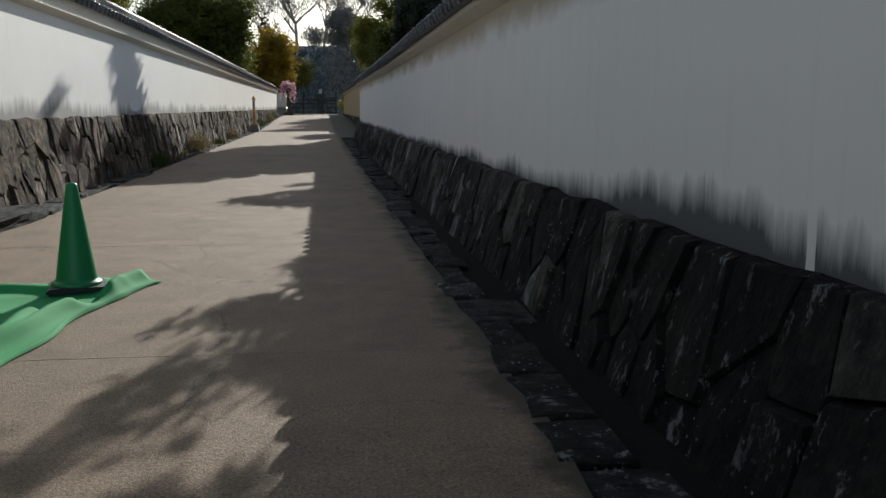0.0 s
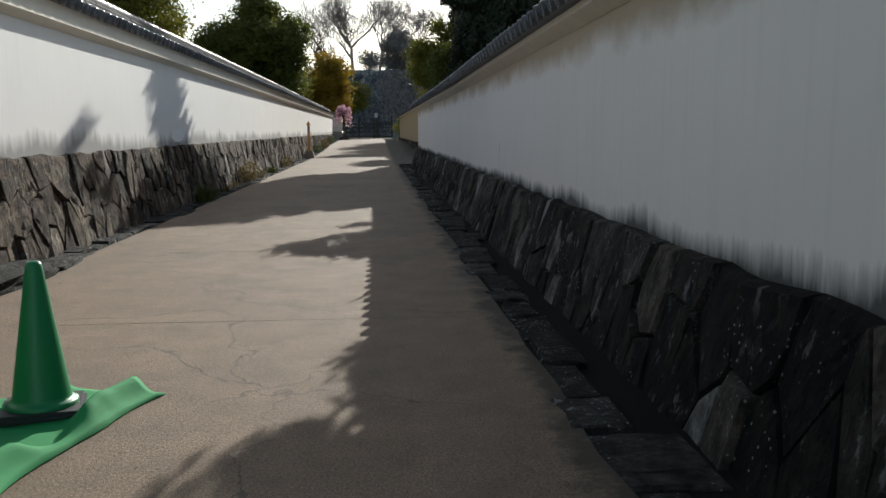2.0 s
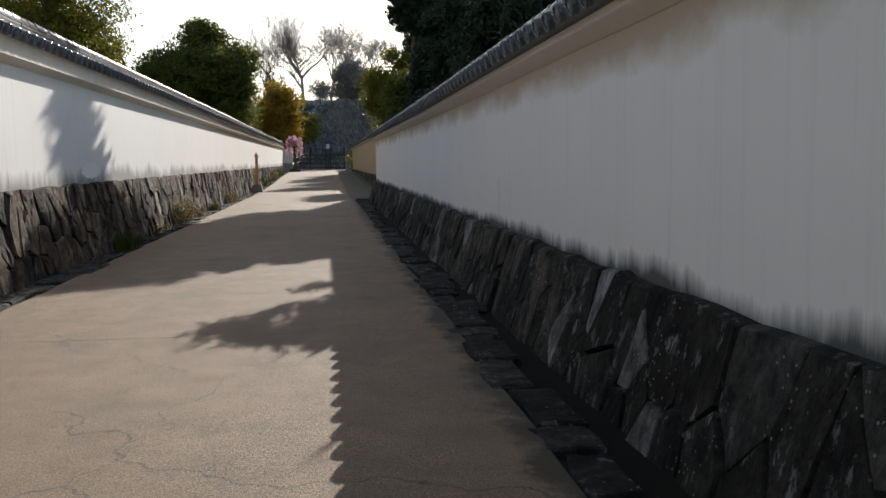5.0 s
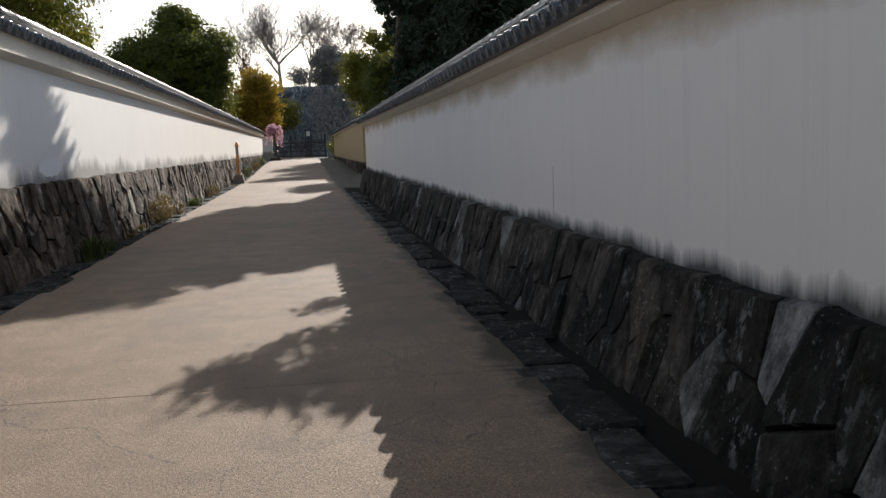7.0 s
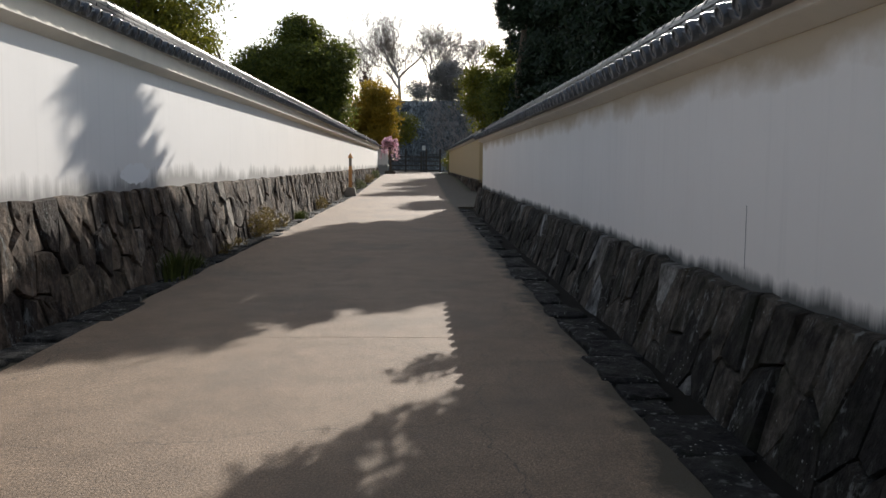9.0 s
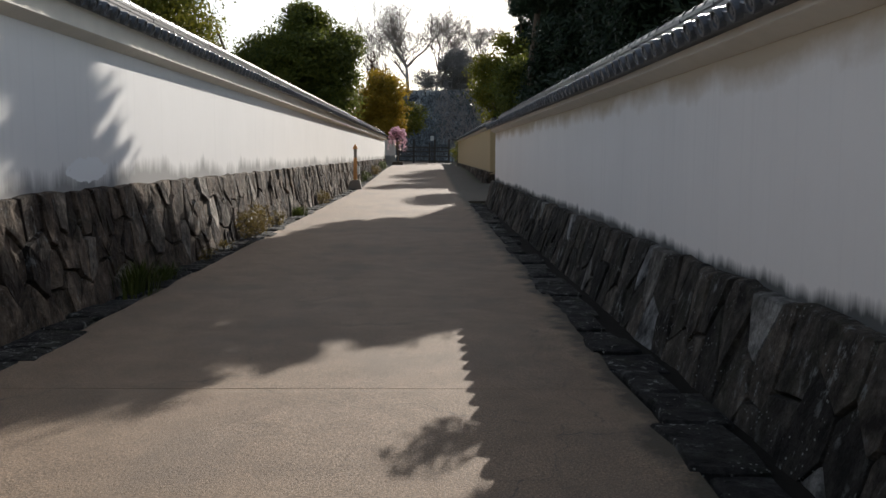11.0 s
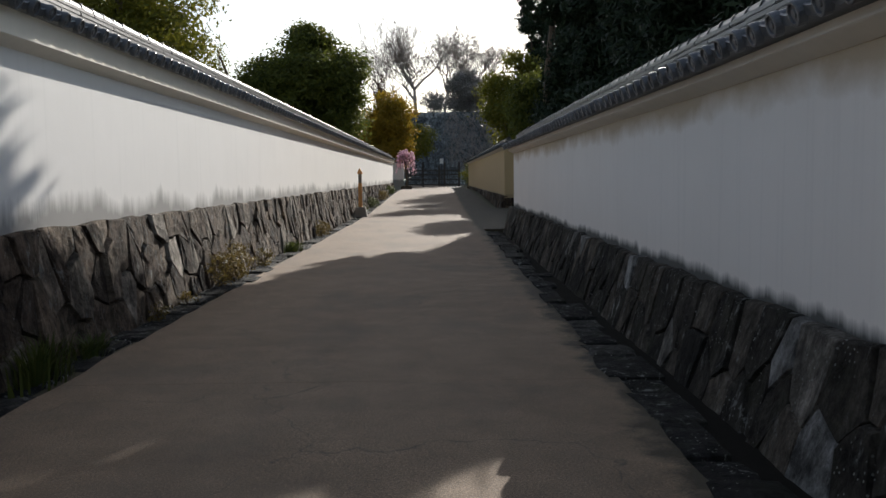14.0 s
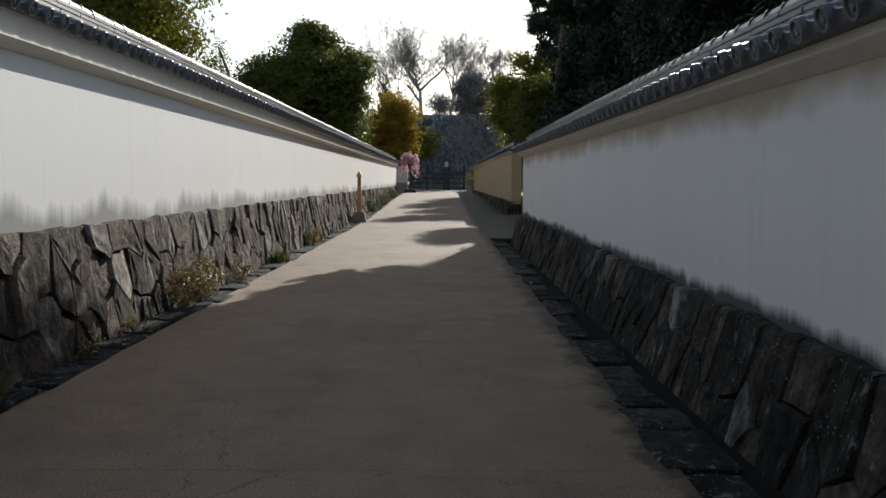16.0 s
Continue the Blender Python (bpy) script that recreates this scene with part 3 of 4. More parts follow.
# ---- plants ----
def leaves(name, centres, normals, length, width, material, parent=None, jitter=0.7):
    """Many small folded leaves: one mesh."""
    n = len(centres)
    d = normals + RN.normal(0, jitter, (n, 3))
    d /= np.linalg.norm(d, axis=1)[:, None] + 1e-9
    a = np.cross(d, RN.normal(0, 1, (n, 3)))
    a /= np.linalg.norm(a, axis=1)[:, None] + 1e-9
    b = np.cross(d, a)
    k = RN.uniform(0.6, 1.3, (n, 1))
    la, wb = a * length * k / 2, b * width * k / 2
    v = np.stack([centres - la, centres + wb - la * 0.1, centres + la, centres - wb - la * 0.1], 1).reshape(-1, 3)
    me = bpy.data.meshes.new(name)
    me.vertices.add(4 * n)
    me.vertices.foreach_set("co", v.ravel())
    me.loops.add(4 * n)
    me.loops.foreach_set("vertex_index", np.arange(4 * n))
    me.polygons.add(n)
    me.polygons.foreach_set("loop_start", np.arange(n) * 4)
    me.polygons.foreach_set("loop_total", np.full(n, 4))
    me.materials.append(material)
    me.update(calc_edges=True)
    return put(name, me, parent)


def clumps(blobs, per_m2, each, spread, flat=0.7):
    """Leaf places and outward ways: clumps on and inside lumpy ellipsoids (x, y, z, rx, ry, rz)."""
    cs, ns = [], []
    for x, y, z, rx, ry, rz in blobs:
        k = int(per_m2 * 4 * math.pi * ((rx * ry + ry * rz + rx * rz) / 3))
        u = RN.normal(0, 1, (k, 3))
        u /= np.linalg.norm(u, axis=1)[:, None]
        r = RN.uniform(0.35, 1.0, (k, 1)) ** 0.5 * RN.uniform(0.86, 1.12, (k, 1))
        c = np.array((x, y, z)) + u * r * np.array((rx, ry, rz))
        p = np.repeat(c, each, 0) + RN.normal(0, 1, (k * each, 3)) * np.array((spread, spread, spread * flat))
        cs.append(p)
        ns.append(np.repeat(u, each, 0) + np.array((0, 0, 0.4)))
    return np.concatenate(cs), np.concatenate(ns)


def lumps(x, y, z0, z1, rx, ry, count, rnd, taper=0.0):
    """Blobs that fill a crown from z0 to z1, narrowing by taper."""
    out = []
    for i in range(count):
        t = (i + 0.5) / count
        w = (1 - taper * t) * (math.sin(math.pi * (0.18 + 0.72 * t)) if not taper else 1)
        a, q = rnd.uniform(0, 2 * math.pi), rnd.uniform(0.25, 0.75) * w
        r = rnd.uniform(0.34, 0.52) * max(w, 0.25)
        out.append((x + math.cos(a) * rx * q, y + math.sin(a) * ry * q, z0 + (z1 - z0) * (0.08 + 0.84 * t), rx * r, ry * r, min(rx, ry) * r * rnd.uniform(0.6, 0.9)))
    return out


def trunk_and_limbs(x, y, z0, z1, r, blobs, rnd, every=1):
    base = Vector((x, y, z0))
    pts = [base + Vector((rnd.uniform(-0.15, 0.15) * i, rnd.uniform(-0.15, 0.15) * i, (z1 - z0) * i / 6)) for i in range(7)]
    pieces = [tube(pts, [r * (1 - 0.12 * i) for i in range(7)], 9)]
    for b in blobs[::every]:
        c = Vector(b[:3])
        i = max(1, min(5, int((c.z - z0) / (z1 - z0) * 6) - 1))
        p = pts[i]
        q = p.lerp(c, 0.5) + Vector((rnd.uniform(-0.2, 0.2), rnd.uniform(-0.2, 0.2), 0.15))
        pieces.append(tube([p, q, c], [r * 0.3, r * 0.16, r * 0.05], 5))
    return pieces


def woody(pieces, o, bark, root):
    """The trunk and each limb as parts of the tree at o."""
    for i, (v, f) in enumerate(pieces):
        name = "limb" if i else "trunk"
        put(name, mesh(name, [Vector(p) - o for p in v], f, bark, True), root)


def tree(name, label, x, y, z0, crown0, top, rx, ry, material, count=26, per=3.0, each=26, spread=0.28, size=(0.2, 0.1), seed=1, taper=0.0, bark=None, extra=()):
    rnd = random.Random(seed)
    root = tagged(put(name, None, None, Matrix.Translation((x, y, z0))), label, "tree")
    blobs = lumps(x, y, crown0, top, rx, ry, count, rnd, taper) + list(extra)
    wood = trunk_and_limbs(x, y, z0 - 0.1, top - 0.12 * (top - crown0), 0.02 * (top - z0) + 0.05, blobs, rnd, 2)
    o = Vector((x, y, z0))
    woody(wood, o, bark or BARK, root)
    c, n = clumps(blobs, per, each, spread)
    leaves("crown", c - np.array(o), n, *size, material, root)
    return root


tree("broadleaf_tree", "tall olive-yellow evergreen tree behind the wall", -13.4, 51, 0, 3.2, 12.0, 4.0, 4.0, LEAF_OLIVE, 30, 2.6, 24, 0.30, (0.22, 0.10), 21)
tree("broadleaf_tree", "large dark green broadleaf tree behind the wall", -10.5, 85, 0, 3.0, 14.1, 5.4, 5.0, LEAF_DARK, 40, 2.4, 26, 0.34, (0.30, 0.14), 22)
tree("broadleaf_tree", "golden-leaved tree beyond the end of the wall", -5.2, 101, 0.5, 2.2, 10.2, 3.3, 3.0, LEAF_GOLD, 24, 3.0, 24, 0.3, (0.28, 0.14), 23)
tree("broadleaf_tree", "golden green tree beyond the end of the wall", -4.9, 110, 0.5, 1.6, 9.8, 4.0, 3.0, LEAF_OLIVE, 22, 2.6, 24, 0.3, (0.28, 0.14), 33)
tree("broadleaf_tree", "thin brownish green tree far behind the wall", -18.2, 90, 0, 3.0, 13.6, 3.0, 3.0, LEAF_OLIVE, 22, 1.4, 20, 0.32, (0.24, 0.10), 24)
tree("conifer", "narrow dark reddish conifer among the trees", -7.1, 122, 0.5, 3.0, 14.8, 1.6, 1.6, LEAF_RUST, 26, 4, 20, 0.25, (0.3, 0.12), 25, 0.7)
tree("broadleaf_tree", "olive green evergreen behind the ochre wall", 6.2, 84, 0.3, 2.5, 11.6, 3.2, 4.0, LEAF_OLIVE, 30, 2.6, 24, 0.32, (0.28, 0.13), 26)
tree("broadleaf_tree", "dark green evergreen behind the ochre wall", 6.4, 70, 0.2, 2.2, 8.5, 3.0, 4.0, LEAF_DARK, 24, 2.6, 24, 0.32, (0.26, 0.12), 27)
tree("bush", "clipped green bush at the foot of the ochre wall", 2.6, 102, 0.5, 0.7, 3.4, 0.7, 1.0, LEAF_OLIVE, 14, 6, 20, 0.14, (0.16, 0.08), 28)

# cedars behind the white wall; spot() gives a place from its offset across and along the sun's way
def spot(c, h):
    k = math.hypot(0.635, 2.6)
    return (c * 2.6 + h * 0.635) / k, (h * 2.6 - c * 0.635) / k


def across(items, h):
    return [(*spot(c, h), z, r, r * 1.5, rz) for c, z, r, rz in items]


def cedar(label, x, y, blobs, per=6.0, seed=1, each=46, spread=0.13, size=(0.2, 0.045), high=0.7, every=2):
    rnd = random.Random(seed)
    root = tagged(put("cedar", None, None, Matrix.Translation((x, y, 0))), label, "tree", "cedars behind the wall")
    top = max(b[2] + b[5] for b in blobs)
    o = Vector((x, y, 0))
    wood = trunk_and_limbs(x, y, -0.1, top * high, 0.012 * top + 0.06, blobs, rnd, every)
    woody(wood, o, BARK, root)
    c, n = clumps(blobs, per, each, spread)
    leaves("crown", c - np.array(o), n, *size, LEAF_CEDAR, root)
    return root


MAIN = [(-7.03, 15.2, 0.09, 1.1), (-7.45, 13.4, 0.40, 1.0), (-7.75, 13.3, 0.25, 0.9), (-7.1, 13.7, 0.3, 0.8), (-7.5, 12.6, 0.6, 1.0), (-6.7, 13.0, 0.6, 0.9), (-6.0, 12.4, 0.6, 0.9),
        (-5.2, 11.9, 0.6, 1.0), (-4.6, 11.7, 0.5, 1.0), (-8.6, 11.6, 0.5, 0.9), (-9.0, 10.2, 0.5, 0.7), (-9.2, 9.0, 0.35, 0.6)]
MAIN += [(c, 11.8 + 0.33 * i, 0.10, 0.30) for c, top in ((-8.14, 17.2), (-8.25, 17.2), (-8.36, 16.4), (-8.48, 15.2), (-8.6, 14.2)) for i in range(int((top - 11.8) / 0.33))]
MAIN += [(c, top - 0.45, 0.36, 0.5) for c, top in ((-6.7, 14.2), (-6.3, 14.0), (-5.9, 13.8), (-5.5, 13.5), (-5.1, 13.2), (-4.7, 12.95), (-4.35, 12.75))]
MAIN += [(c, 12.3, 0.45, 0.6) for c in (-8.3, -7.8, -7.3, -6.8, -6.3, -5.8, -5.3, -4.8)]
MAIN += [(c, z, 0.8, 1.0) for z in (8.9, 9.8, 10.7, 11.6) for c in (-8.3, -7.5, -6.7, -5.9, -5.1, -4.4)]
MAIN += [(c, z, 0.85, 1.0) for z in (3.6, 5.0, 6.4, 7.7) for c in (-5.7, -5.0, -4.3)]


def sprays(h, count, c0, c1, g0, g1, seed, lean=0.0):
    """Flat needle sprays at the distance h whose shade falls between c0 and c1 across and g0 and g1 along the sun's way."""
    rnd = random.Random(seed)
    out = []
    for i in range(count):
        g = rnd.uniform(g0, g1)
        c = rnd.uniform(c0 + lean * (g - g0), c1)
        out.append((c, (h - g) / 2.676, rnd.uniform(0.13, 0.34), rnd.uniform(0.05, 0.12)))
    return out


cedar("very tall dark cedar with a steep pointed crown", 4.32, 52.5, across(MAIN, 52), 9.0, 41, 50, 0.08, every=60)
cedar("open dark cedar with gaps in its crown", 5.9, 32.6, across(sprays(33, 34, -3.95, -2.6, 11.8, 15.3, 1, 0.03), 33), 9, 44, 40, 0.08, (0.17, 0.04), every=8)
cedar("open dark cedar with sparse sprays", 6.1, 25.3, across(sprays(26, 38, -1.95, -0.3, 1.6, 7.2, 2, 0.0), 26), 9, 45, 40, 0.08, (0.17, 0.04), high=0.6, every=10)
THICKET = (("dense dark cedar close behind the wall", 6.4, 47.5, 8.6, 2.3, 141), ("dense dark cedar close behind the wall", 6.2, 41.5, 8.2, 2.2, 142), ("dense dark cedar beside the side lane", 7.2, 56.0, 9.8, 2.6, 143),
           ("dense dark cedar close behind the wall", 6.3, 35.5, 8.2, 2.1, 144), ("dense dark cedar close behind the wall", 6.6, 29.5, 8.4, 2.2, 145), ("dense dark cedar beside the ochre wall", 8.2, 64.0, 11.0, 2.8, 146), ("young dark cedar at the corner of the side lane", 5.2, 51.2, 7.8, 1.6, 147), ("tall dark cedar behind the ochre wall", 9.4, 75.0, 15.0, 2.8, 148), ("tall dark cedar behind the ochre wall", 7.9, 87.0, 15.4, 2.7, 149))
for label, x, y, top, r, seed in THICKET:
    cedar(label, x, y, lumps(x, y, 1.6, top, r, r, 46, random.Random(seed), 0.3), 4.0, seed, 44, 0.22, (0.30, 0.07), 0.85)
for label, x, y, top, r, seed in (("dark cedar with dense low branches", 7.8, 44.0, 9.4, 2.4, 43), ("small dark cedar behind the wall", 8.8, 37.5, 9.6, 2.6, 46), ("dark cedar behind the wall", 9.0, 30.5, 8.8, 2.4, 48), ("tall dark cedar deeper in the garden", 13.4, 50.0, 15.0, 3.4, 47), ("broad dark cedar deeper in the garden", 13.6, 40.0, 13.0, 3.4, 49), ("tall dark cedar beside the side lane", 10.8, 58.0, 15.0, 2.8, 50), ("dark cedar behind the ochre wall", 7.6, 66.0, 8.6, 2.4, 52), ("tall dark cedar far back in the garden", 9.5, 72.0, 11.5, 3.0, 53)):
    cedar(label, x, y, lumps(x, y, 2.4, top, r, r, 34, random.Random(seed), 0.35), 3.2, seed, 44, 0.26, (0.34, 0.075), 0.85)


def bare_tree(label, x, y, z0, height, spread, seed, radius, material=GREYBARK, levels=7):
    rnd = random.Random(seed)
    root = tagged(put("bare_tree", None, None, Matrix.Translation((x, y, z0))), label, "tree")
    limbs, twigs = [], []

    def grow(p, d, ln, r, level):
        pts, rad = [p], [r]
        for i in range(3):
            d = (d + Vector((rnd.uniform(-1, 1), rnd.uniform(-1, 1), rnd.uniform(-0.4, 0.7))) * 0.16).normalized()
            p = p + d * ln / 3
            pts.append(p)
            rad.append(r * (1 - 0.15 * (i + 1)))
        (limbs if level < 3 else twigs).append(tube(pts, rad, 6 if level < 2 else 3))
        if level >= levels:
            return
        for i in range((rnd.choice((2, 3, 3)) if level > 3 else rnd.choice((3, 3, 4))) if level else 5):
            q = pts[rnd.choice((1, 2, 3, 3))] if level else pts[rnd.choice((2, 3, 3))]
            side = Vector((rnd.uniform(-1, 1), rnd.uniform(-1, 1), rnd.uniform(-0.1, 0.7)))
            grow(q, (d * 0.75 + side * spread).normalized(), ln * rnd.uniform(0.6, 0.85), max(r * 0.55, 0.012), level + 1)
    grow(Vector((0, 0, -0.2)), Vector((0, 0, 1)), height * 0.3, radius, 0)
    put("trunk", mesh("trunk", *join(limbs), material, True), root)
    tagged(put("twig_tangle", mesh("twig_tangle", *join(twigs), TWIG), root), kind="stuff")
    return root


# ---- rampart and what grows on it ----
bm = box(-3.7, 60, 129.6, 150, -0.5, 9.6)
rampart = tagged(part("rampart", bm, MORTAR), "tall grey castle rampart of rough fitted stones", "rampart", kind="structure")


def ramp_face(off, x, z):
    return Vector((x - 0.12 * (9.8 - z) * max(0, (0.5 - x) / 5), 129.5 - 0.16 * (9.8 - z) - off, z))


rr = random.Random(51)
masonry(rampart, cells(-4.1, 12, 0.2, 9.8, 0.75, 0.62, rr), ramp_face, 0.9, 0.02, 0.12, STONE_F, lambda x: x < 8, rr)
bare_tree("tall bare grey deciduous tree on the rampart", -3.2, 139, 9.0, 16, 0.85, 61, 0.34)
bare_tree("bare grey tree with fine spreading twigs", 5.2, 141, 9.0, 15.0, 0.85, 62, 0.30)
bare_tree("bare slender tree with fine twigs", -7.2, 143, 4.0, 18.5, 0.7, 63, 0.25)
bare_tree("bare slender tree with fine twigs", 0.8, 143, 9.0, 15.5, 0.9, 64, 0.28)
# the leaf colour of these two crowns carries the haze
tree("evergreen_tree", "round tree on top of the rampart in a haze-greyed colour", 4.0, 137, 9.2, 10.0, 16.4, 3.4, 3.0, LEAF_HAZED, 34, 2.4, 26, 0.36, (0.3, 0.12), 65)
tree("evergreen_tree", "low undergrowth on the rampart in a haze-greyed colour", -0.8, 135, 9.2, 9.6, 13.4, 3.0, 2.0, LEAF_HAZED, 14, 2.0, 22, 0.36, (0.3, 0.1), 66)
rv = random.Random(71)
strands = []
for i in range(420):
    x, z = rv.uniform(0.6, 7.5), rv.uniform(3.5, 10.2)
    p = Vector((x, 128.9 - 0.16 * (9.8 - z) - rv.uniform(0, 0.5), z))
    pts = [p]
    for j in range(4):
        p = p + Vector((rv.uniform(-0.35, 0.45), -0.05 - rv.uniform(0, 0.12), -rv.uniform(0.1, 0.55)))
        pts.append(p)
    strands.append(tube(pts, [0.03, 0.026, 0.022, 0.018, 0.014], 3))
vines = tagged(put("vines", mesh("vines", *join(strands), TWIG)), "bare brown creepers hanging down the rampart", "vines", kind="stuff")

# ---- gate, lamp, far wall ----
gz = rise(106)
gate = tagged(put("gate", None, None, Matrix.Translation((-0.75, 106, gz))), "dark weathered wooden lattice gate across the lane", "gate")
for x in (-2.75, -1.1, 0.55, 1.1, 2.6):
    part("post", box(x - 0.09, x + 0.09, -0.09, 0.09, -0.05, 2.5 if abs(x) > 0.8 else 2.2, 0.012), DARKWOOD, gate)
for z in (0.22, 0.72, 1.2, 1.62):
    part("rail", box(-2.75, 2.6, -0.045, 0.02, z - 0.055, z + 0.055, 0.008), DARKWOOD, gate)
for i in range(24):
    x = -2.6 + i * 0.222
    part("bar", box(x - 0.022, x + 0.022, 0.03, 0.065, 0.06, 1.78 + 0.04 * (i % 2), 0.004), DARKWOOD, gate)

lp = tagged(put("lamp_post", None, None, Matrix.Translation((0.1, 111, gz))), "slim dark lamp post with a white glass lantern", "lamp")
put("pole", mesh("pole", *lathe([(0.12, 0), (0.12, 0.1), (0.05, 0.16), (0.045, 2.35), (0.09, 2.4)], 12), METAL, True), lp)
part("lantern", box(-0.19, 0.19, -0.19, 0.19, 2.42, 2.95, 0.02), WHITE, lp, "white lantern panes")
put("lantern_cap", mesh("lantern_cap", *lathe([(0.32, 2.95), (0.3, 3.0), (0.06, 3.16), (0.02, 3.22)], 4), METAL), lp)

fw = tagged(part("wall_far", box(-9, -3.3, 92, 92.4, -0.2, 2.75, 0.01), PLASTER_L), "white plastered wall end beyond the long wall", "wall", kind="structure")
part("coping", box(-9.1, -3.2, 91.85, 92.55, 2.75, 2.9, 0.03), TILE, fw)

# ---- weeping plum ----
plum = tagged(put("plum_tree", None, None, Matrix.Translation((-3.0, 88.5, rise(88)))), "small weeping plum tree in pink blossom", "tree")
rp = random.Random(81)
limbs = [tube([Vector((0, 0, -0.1)), Vector((0.08, 0, 0.8)), Vector((-0.05, 0.05, 1.6)), Vector((0.05, 0, 2.5))], [0.1, 0.08, 0.07, 0.03], 8)]
cs, ns = [], []
for i in range(46):
    a, r = rp.uniform(0, 6.283), rp.uniform(0.25, 0.8)
    h = 2.1 + 1.15 * (1 - r * r) + rp.uniform(-0.25, 0.25)
    st = Vector((0, 0, 1.7 + rp.uniform(0, 0.6)))
    to = Vector((math.cos(a) * r, math.sin(a) * r, h))
    fall = rp.uniform(0.6, 1.6) * (0.5 + 0.5 * r)
    pts = [st, st.lerp(to, 0.6) + Vector((0, 0, 0.2)), to, to + Vector((math.cos(a) * 0.1, math.sin(a) * 0.1, -fall * 0.5)), to + Vector((math.cos(a) * 0.14, math.sin(a) * 0.14, -fall))]
    limbs.append(tube(pts, [0.03, 0.02, 0.014, 0.01, 0.006], 3))
    for j in range(36):
        t = rp.uniform(0, 1) ** 0.8
        p = pts[2].lerp(pts[4], t) if rp.random() < 0.7 else pts[1].lerp(pts[2], t)
        cs.append(p + Vector((rp.gauss(0, 0.05), rp.gauss(0, 0.05), rp.gauss(0, 0.05))))
        ns.append((0, 0, 1))
put("trunk", mesh("trunk", *join(limbs), BARK, True), plum)
leaves("blossom", np.array([tuple(c) for c in cs]), np.array(ns, float), 0.11, 0.09, LEAF_PINK, plum, 1.5)
planter = tagged(part("stone_block", box(-3.4, -2.5, 87.4, 89.2, rise(88) - 0.1, rise(88) + 0.28, 0.05), STONE_L), "low grey stone block round the plum tree", "stone")

# ---- marker post ----
mk = tagged(put("marker_post", None, None, Matrix.Translation((-3.4, 48.3, rise(48.3)))), "wooden marker post with a small roof on a concrete block", "signpost")
bm = bmesh.new()
bmesh.ops.create_cone(bm, cap_ends=True, segments=4, radius1=0.37, radius2=0.27, depth=0.38, matrix=pose(0, 0, 0.19, 0, 0, 45))
bmesh.ops.bevel(bm, geom=bm.edges[:], offset=0.012, segments=2, affect="EDGES")
part("block", bm, BLOCK, mk, "grey cast concrete foot")
part("post", box(-0.07, 0.07, -0.07, 0.07, 0.36, 1.3, 0.006), WOOD, mk, "orange-brown wooden post")
part("board", box(-0.062, 0.062, -0.062, 0.062, 1.303, 1.72, 0.005), BLOCK, mk, "weathered grey upper end")
roofv = [(-0.115, -0.12, 1.66), (0.115, -0.12, 1.66), (0.115, 0.12, 1.66), (-0.115, 0.12, 1.66), (0, -0.13, 1.88), (0, 0.13, 1.88)]
put("cap", mesh("cap", roofv, [(0, 1, 4), (2, 3, 5), (1, 2, 5, 4), (3, 0, 4, 5), (3, 2, 1, 0)], WOOD), mk)
part("leaflet_box", box(0.073, 0.17, -0.07, 0.07, 0.62, 0.94, 0.01), WHITE, mk, "small white leaflet box")

# ---- cone and sheet ----
SX, SY = -1.67, 6.35


def sheet_height(u, v):
    """Folds of the ground sheet; u across (0 at the lane side), v along."""
    h = 0.010 + 0.012 * (noise.noise((u * 3, v * 2.2, 5)) + 1) * 0.6
    edge = 0.09 * math.exp(-((u - 0.13 - 0.04 * math.sin(v * 2.1)) / 0.055) ** 2) + 0.05 * math.exp(-((u - 0.30 + 0.05 * math.sin(v * 1.7)) / 0.05) ** 2)
    far = 0.05 * math.exp(-((v - 2.75 + 0.1 * math.sin(u * 5)) / 0.07) ** 2) * min(1, u * 2)
    keep = 1.0
    if math.hypot(u - 0.32, v - 2.28) < 0.36:
        keep = max(0.0, (math.hypot(u - 0.32, v - 2.28) - 0.24) / 0.12)
    return h * (0.3 + 0.7 * keep) + (edge + far) * keep


vs, nu, nv = [], 60, 80
for j in range(nv + 1):
    for i in range(nu + 1):
        u, v = 2.0 * (i / nu) ** 1.4, 3.1 * j / nv
        wav = 0.02 * math.sin(v * 6) + 0.02 * math.sin(v * 2.3)
        tip = 0.12 * max(0, (v - 2.3) / 0.8) if u < 0.3 else 0
        x = -1.66 + 0.12 * v - u + wav * (1 - min(1, u)) + tip
        y = 3.85 + v * 0.9 + 0.05 * math.sin(u * 4) - 0.05 * u + (0.1 * (0.3 - u) if v > 2.6 and u < 0.3 else 0)
        vs.append((x, y, (0.006 if i in (0, nu) or j in (0, nv) else 0.008 + sheet_height(u, v))))
fs = [(j * (nu + 1) + i + 1, j * (nu + 1) + i, (j + 1) * (nu + 1) + i, (j + 1) * (nu + 1) + i + 1) for j in range(nv) for i in range(nu)]
tagged(put("ground_sheet", mesh("ground_sheet", vs, fs, TARP, True)), "bright green plastic sheet with folded edges on the lane", "tarpaulin")

cone = tagged(put("traffic_cone", None, None, pose(SX, SY, 0.02, 0, 0, 14)), "green plastic traffic cone with a black rubber foot", "traffic cone")
part("foot", box(-0.19, 0.19, -0.19, 0.19, 0.0, 0.045, 0.015), RUBBER, cone, "black rubber foot")
put("body", mesh("body", *lathe([(0.165, 0.045), (0.165, 0.062), (0.15, 0.07), (0.138, 0.075), (0.134, 0.09), (0.040, 0.70), (0.036, 0.725), (0.026, 0.737), (0.006, 0.74)], 32), CONE, True), cone)

# ---- rocks and weeds along the left wall ----


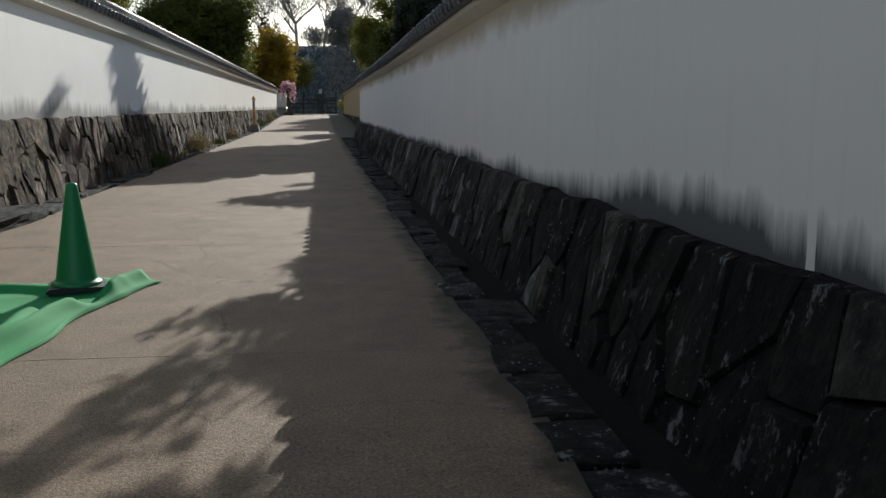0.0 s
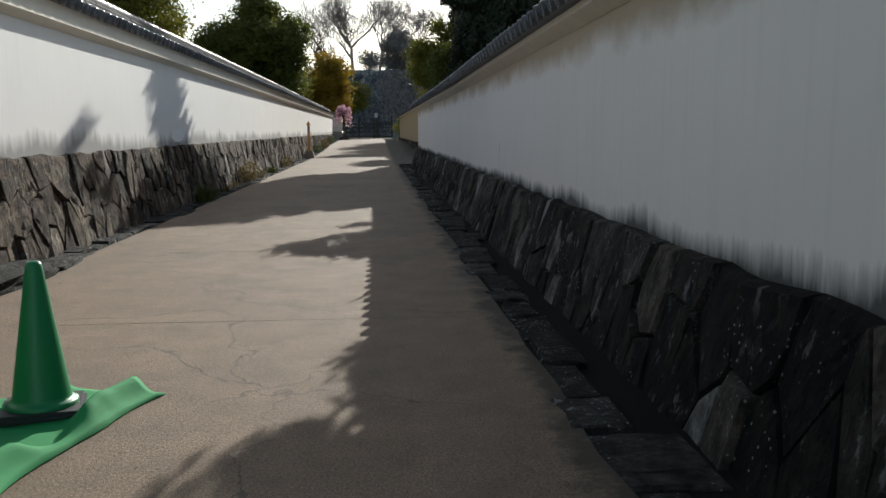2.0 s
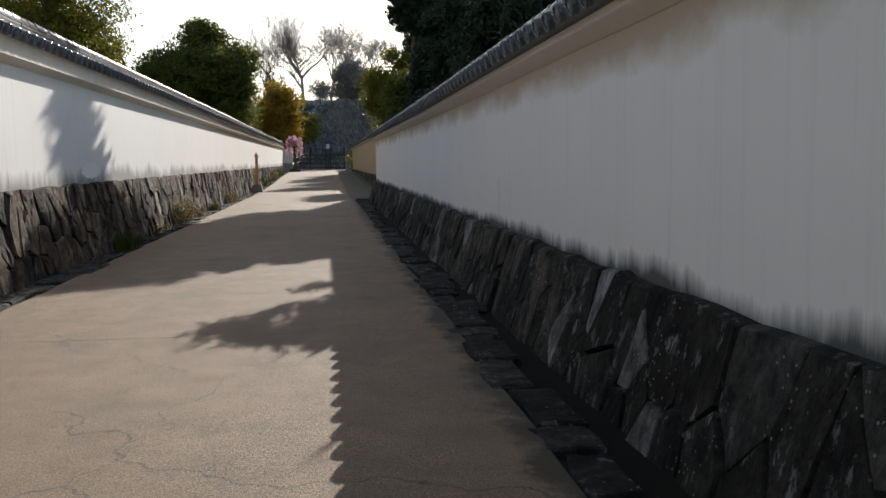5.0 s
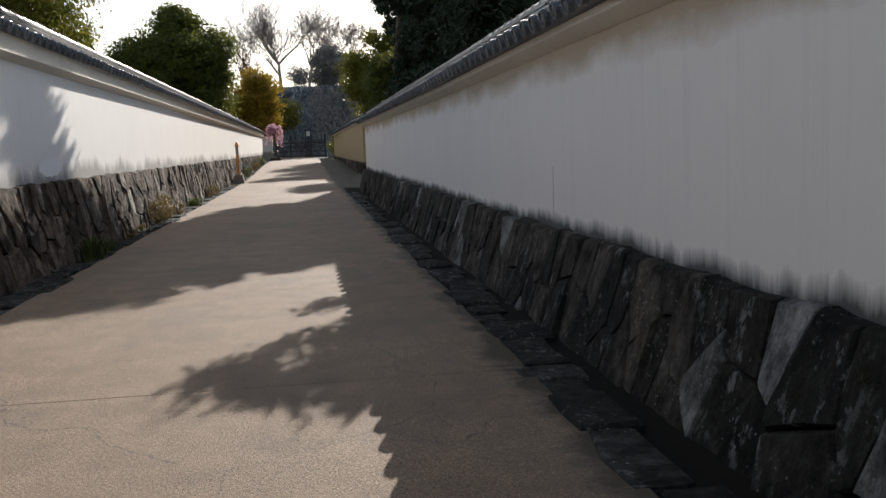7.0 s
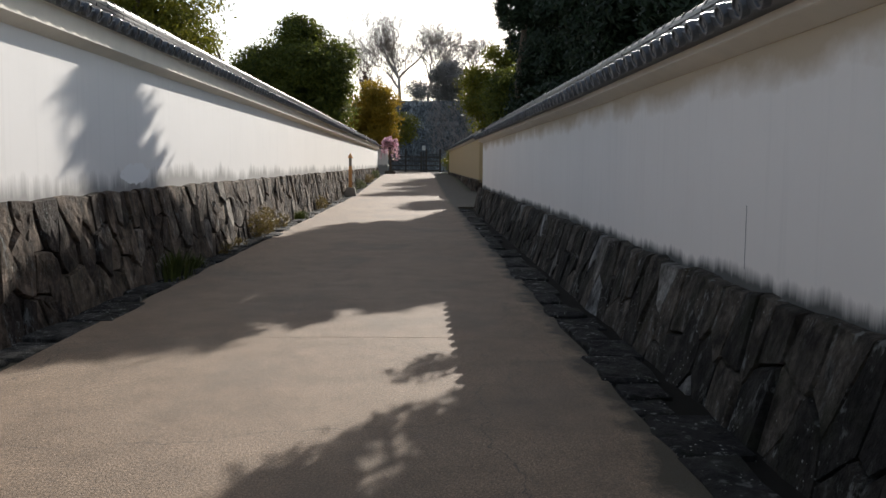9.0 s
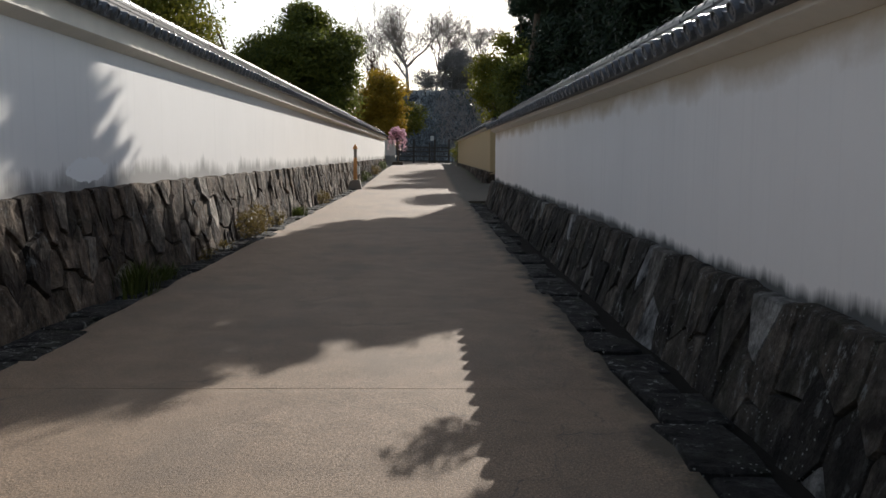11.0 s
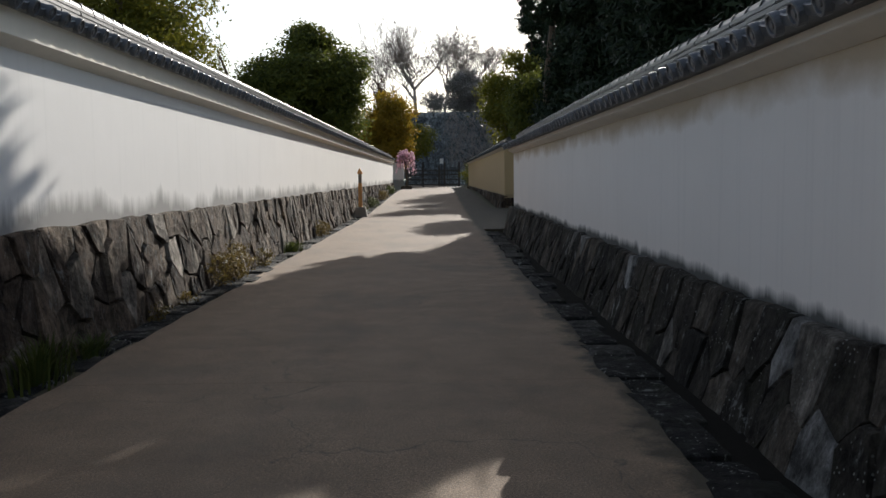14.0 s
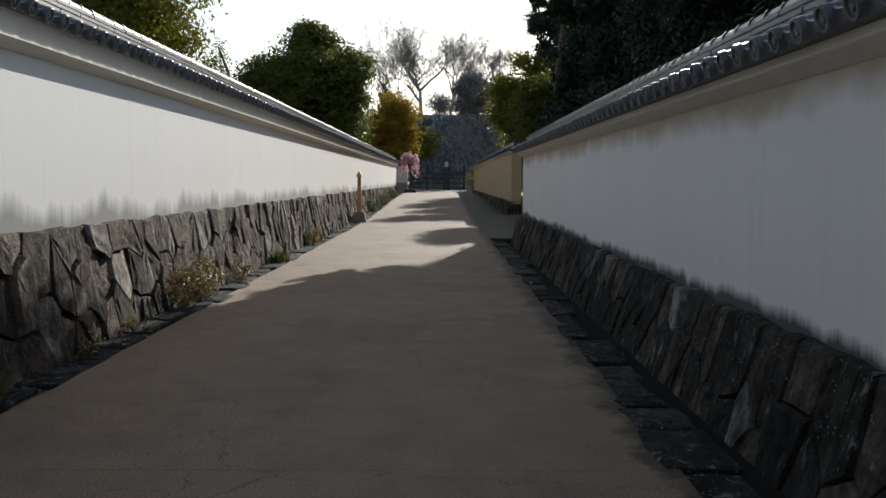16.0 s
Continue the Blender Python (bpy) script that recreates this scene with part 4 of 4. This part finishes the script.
def rock(x, y, lx, ly, h, seed, label):
    rnd = random.Random(seed)
    bm = bmesh.new()
    bmesh.ops.create_icosphere(bm, subdivisions=4, radius=1.0)
    for v in bm.verts:
        p = v.co.copy()
        q = Vector((max(-0.75, min(0.75, p.x)) / 0.75, max(-0.75, min(0.75, p.y)) / 0.75, max(-0.5, min(0.5, p.z)) / 0.5))
        k = 1 + 0.16 * noise.noise(p * 1.6 + Vector((seed, 0, 0))) + 0.07 * noise.noise(p * 5 + Vector((0, seed, 0)))
        v.co = Vector((q.x * lx / 2 * k, q.y * ly / 2 * k, q.z * h * (1 + 0.25 * noise.noise(p * 3))))
    ob = part("rock", bm, STONE_K, None, "", False)
    ob.matrix_basis = pose(x, y, 0.0, 0, 0, rnd.uniform(-8, 8))
    return tagged(ob, label, "rock")


rock(-3.62, 9.75, 0.85, 2.5, 0.13, 3, "broad flat dark rock beside the lane")
rock(-3.55, 7.4, 0.8, 1.9, 0.09, 5, "low flat dark rock at the lane's edge")
rock(-3.3, 11.5, 0.25, 0.9, 0.05, 6, "small flat dark rock at the lane's edge")


def weeds(name, label, x, y, r, h, count, material, seed, droop=0.5):
    """A tuft of curved blades."""
    rnd = random.Random(seed)
    v, f = [], []
    for i in range(count):
        a = rnd.uniform(0, 6.283)
        q = abs(rnd.gauss(0, 0.5)) * r
        p = Vector((math.cos(a) * q * 0.7, math.sin(a) * q * 1.5, 0))
        out = Vector((math.cos(a), math.sin(a), 0)) * rnd.uniform(0.2, 1.0) * r * 0.9
        ln, wd = h * rnd.uniform(0.5, 1.1), rnd.uniform(0.006, 0.013)
        side = Vector((-math.sin(a), math.cos(a), 0)) * wd
        k = len(v)
        for t in (0, 0.4, 0.75, 1.0):
            c = p + out * t * t + Vector((0, 0, ln * (t - droop * t * t * 0.7)))
            v += [c - side * (1 - t * 0.9), c + side * (1 - t * 0.9)]
        f += [(k + 2 * j, k + 2 * j + 1, k + 2 * j + 3, k + 2 * j + 2) for j in range(3)]
    ob = put(name, mesh(name, v, f, material), None, Matrix.Translation((x, y, rise(y) - 0.02)))
    return tagged(ob, label, "plant")


def shrub(label, x, y, r, h, material, seed):
    r, h = r * 1.45, h * 1.3
    root = tagged(put("weed_clump", None, None, Matrix.Translation((x, y, rise(y) - 0.02))), label, "plant", "weeds along the stone base")
    rnd = random.Random(seed)
    stems = []
    for i in range(12):
        a = rnd.uniform(0, 6.283)
        stems.append(tube([Vector((0, 0, 0)), Vector((math.cos(a) * r * 0.3, math.sin(a) * r * 0.6, h * 0.5)), Vector((math.cos(a) * r * 0.6, math.sin(a) * r * 1.1, h * rnd.uniform(0.7, 1)))], [0.005, 0.004, 0.002], 3))
    tagged(put("stems", mesh("stems", *join(stems), BARK), root), kind="stuff")
    c, n = clumps([(0, 0, h * 0.5, r * 0.7, r * 1.3, h * 0.5)], 80, 9, 0.035)
    leaves("foliage", c, n, 0.045, 0.022, material, root)
    return root


weeds("grass_tuft", "long green grass tuft at the foot of the stones", -3.5, 20.3, 0.30, 0.5, 260, GRASS, 91)
weeds("grass_tuft", "thin green grass tuft at the foot of the stones", -3.5, 21.3, 0.22, 0.3, 130, GRASS, 92)
shrub("dry brownish weeds at the foot of the stones", -3.5, 26.2, 0.26, 0.40, DRY, 93)
shrub("dry brownish weeds at the foot of the stones", -3.5, 27.0, 0.28, 0.46, DRY, 94)
shrub("small yellow-green weeds between kerb and stones", -3.5, 29.2, 0.16, 0.26, DRY, 95)
weeds("grass_tuft", "dark green strappy plant at the foot of the stones", -3.5, 32.4, 0.34, 0.5, 240, GRASS, 96, 0.8)
shrub("pale green weeds at the foot of the stones", -3.5, 37.2, 0.24, 0.34, DRY, 97)
shrub("yellow-green weeds at the foot of the stones", -3.5, 24.4, 0.10, 0.14, DRY, 98)
shrub("yellow-green weeds at the foot of the stones", -3.5, 23.2, 0.10, 0.16, DRY, 99)
shrub("pale green weeds beside the marker post", -3.5, 49.5, 0.3, 0.35, GRASS, 100)
shrub("green weeds at the foot of the stones", -3.5, 56, 0.34, 0.4, GRASS, 101)
shrub("yellow-green weeds at the foot of the stones", -3.5, 64, 0.4, 0.45, DRY, 102)
shrub("yellow-green weeds at the foot of the stones", -3.5, 72, 0.4, 0.45, GRASS, 103)
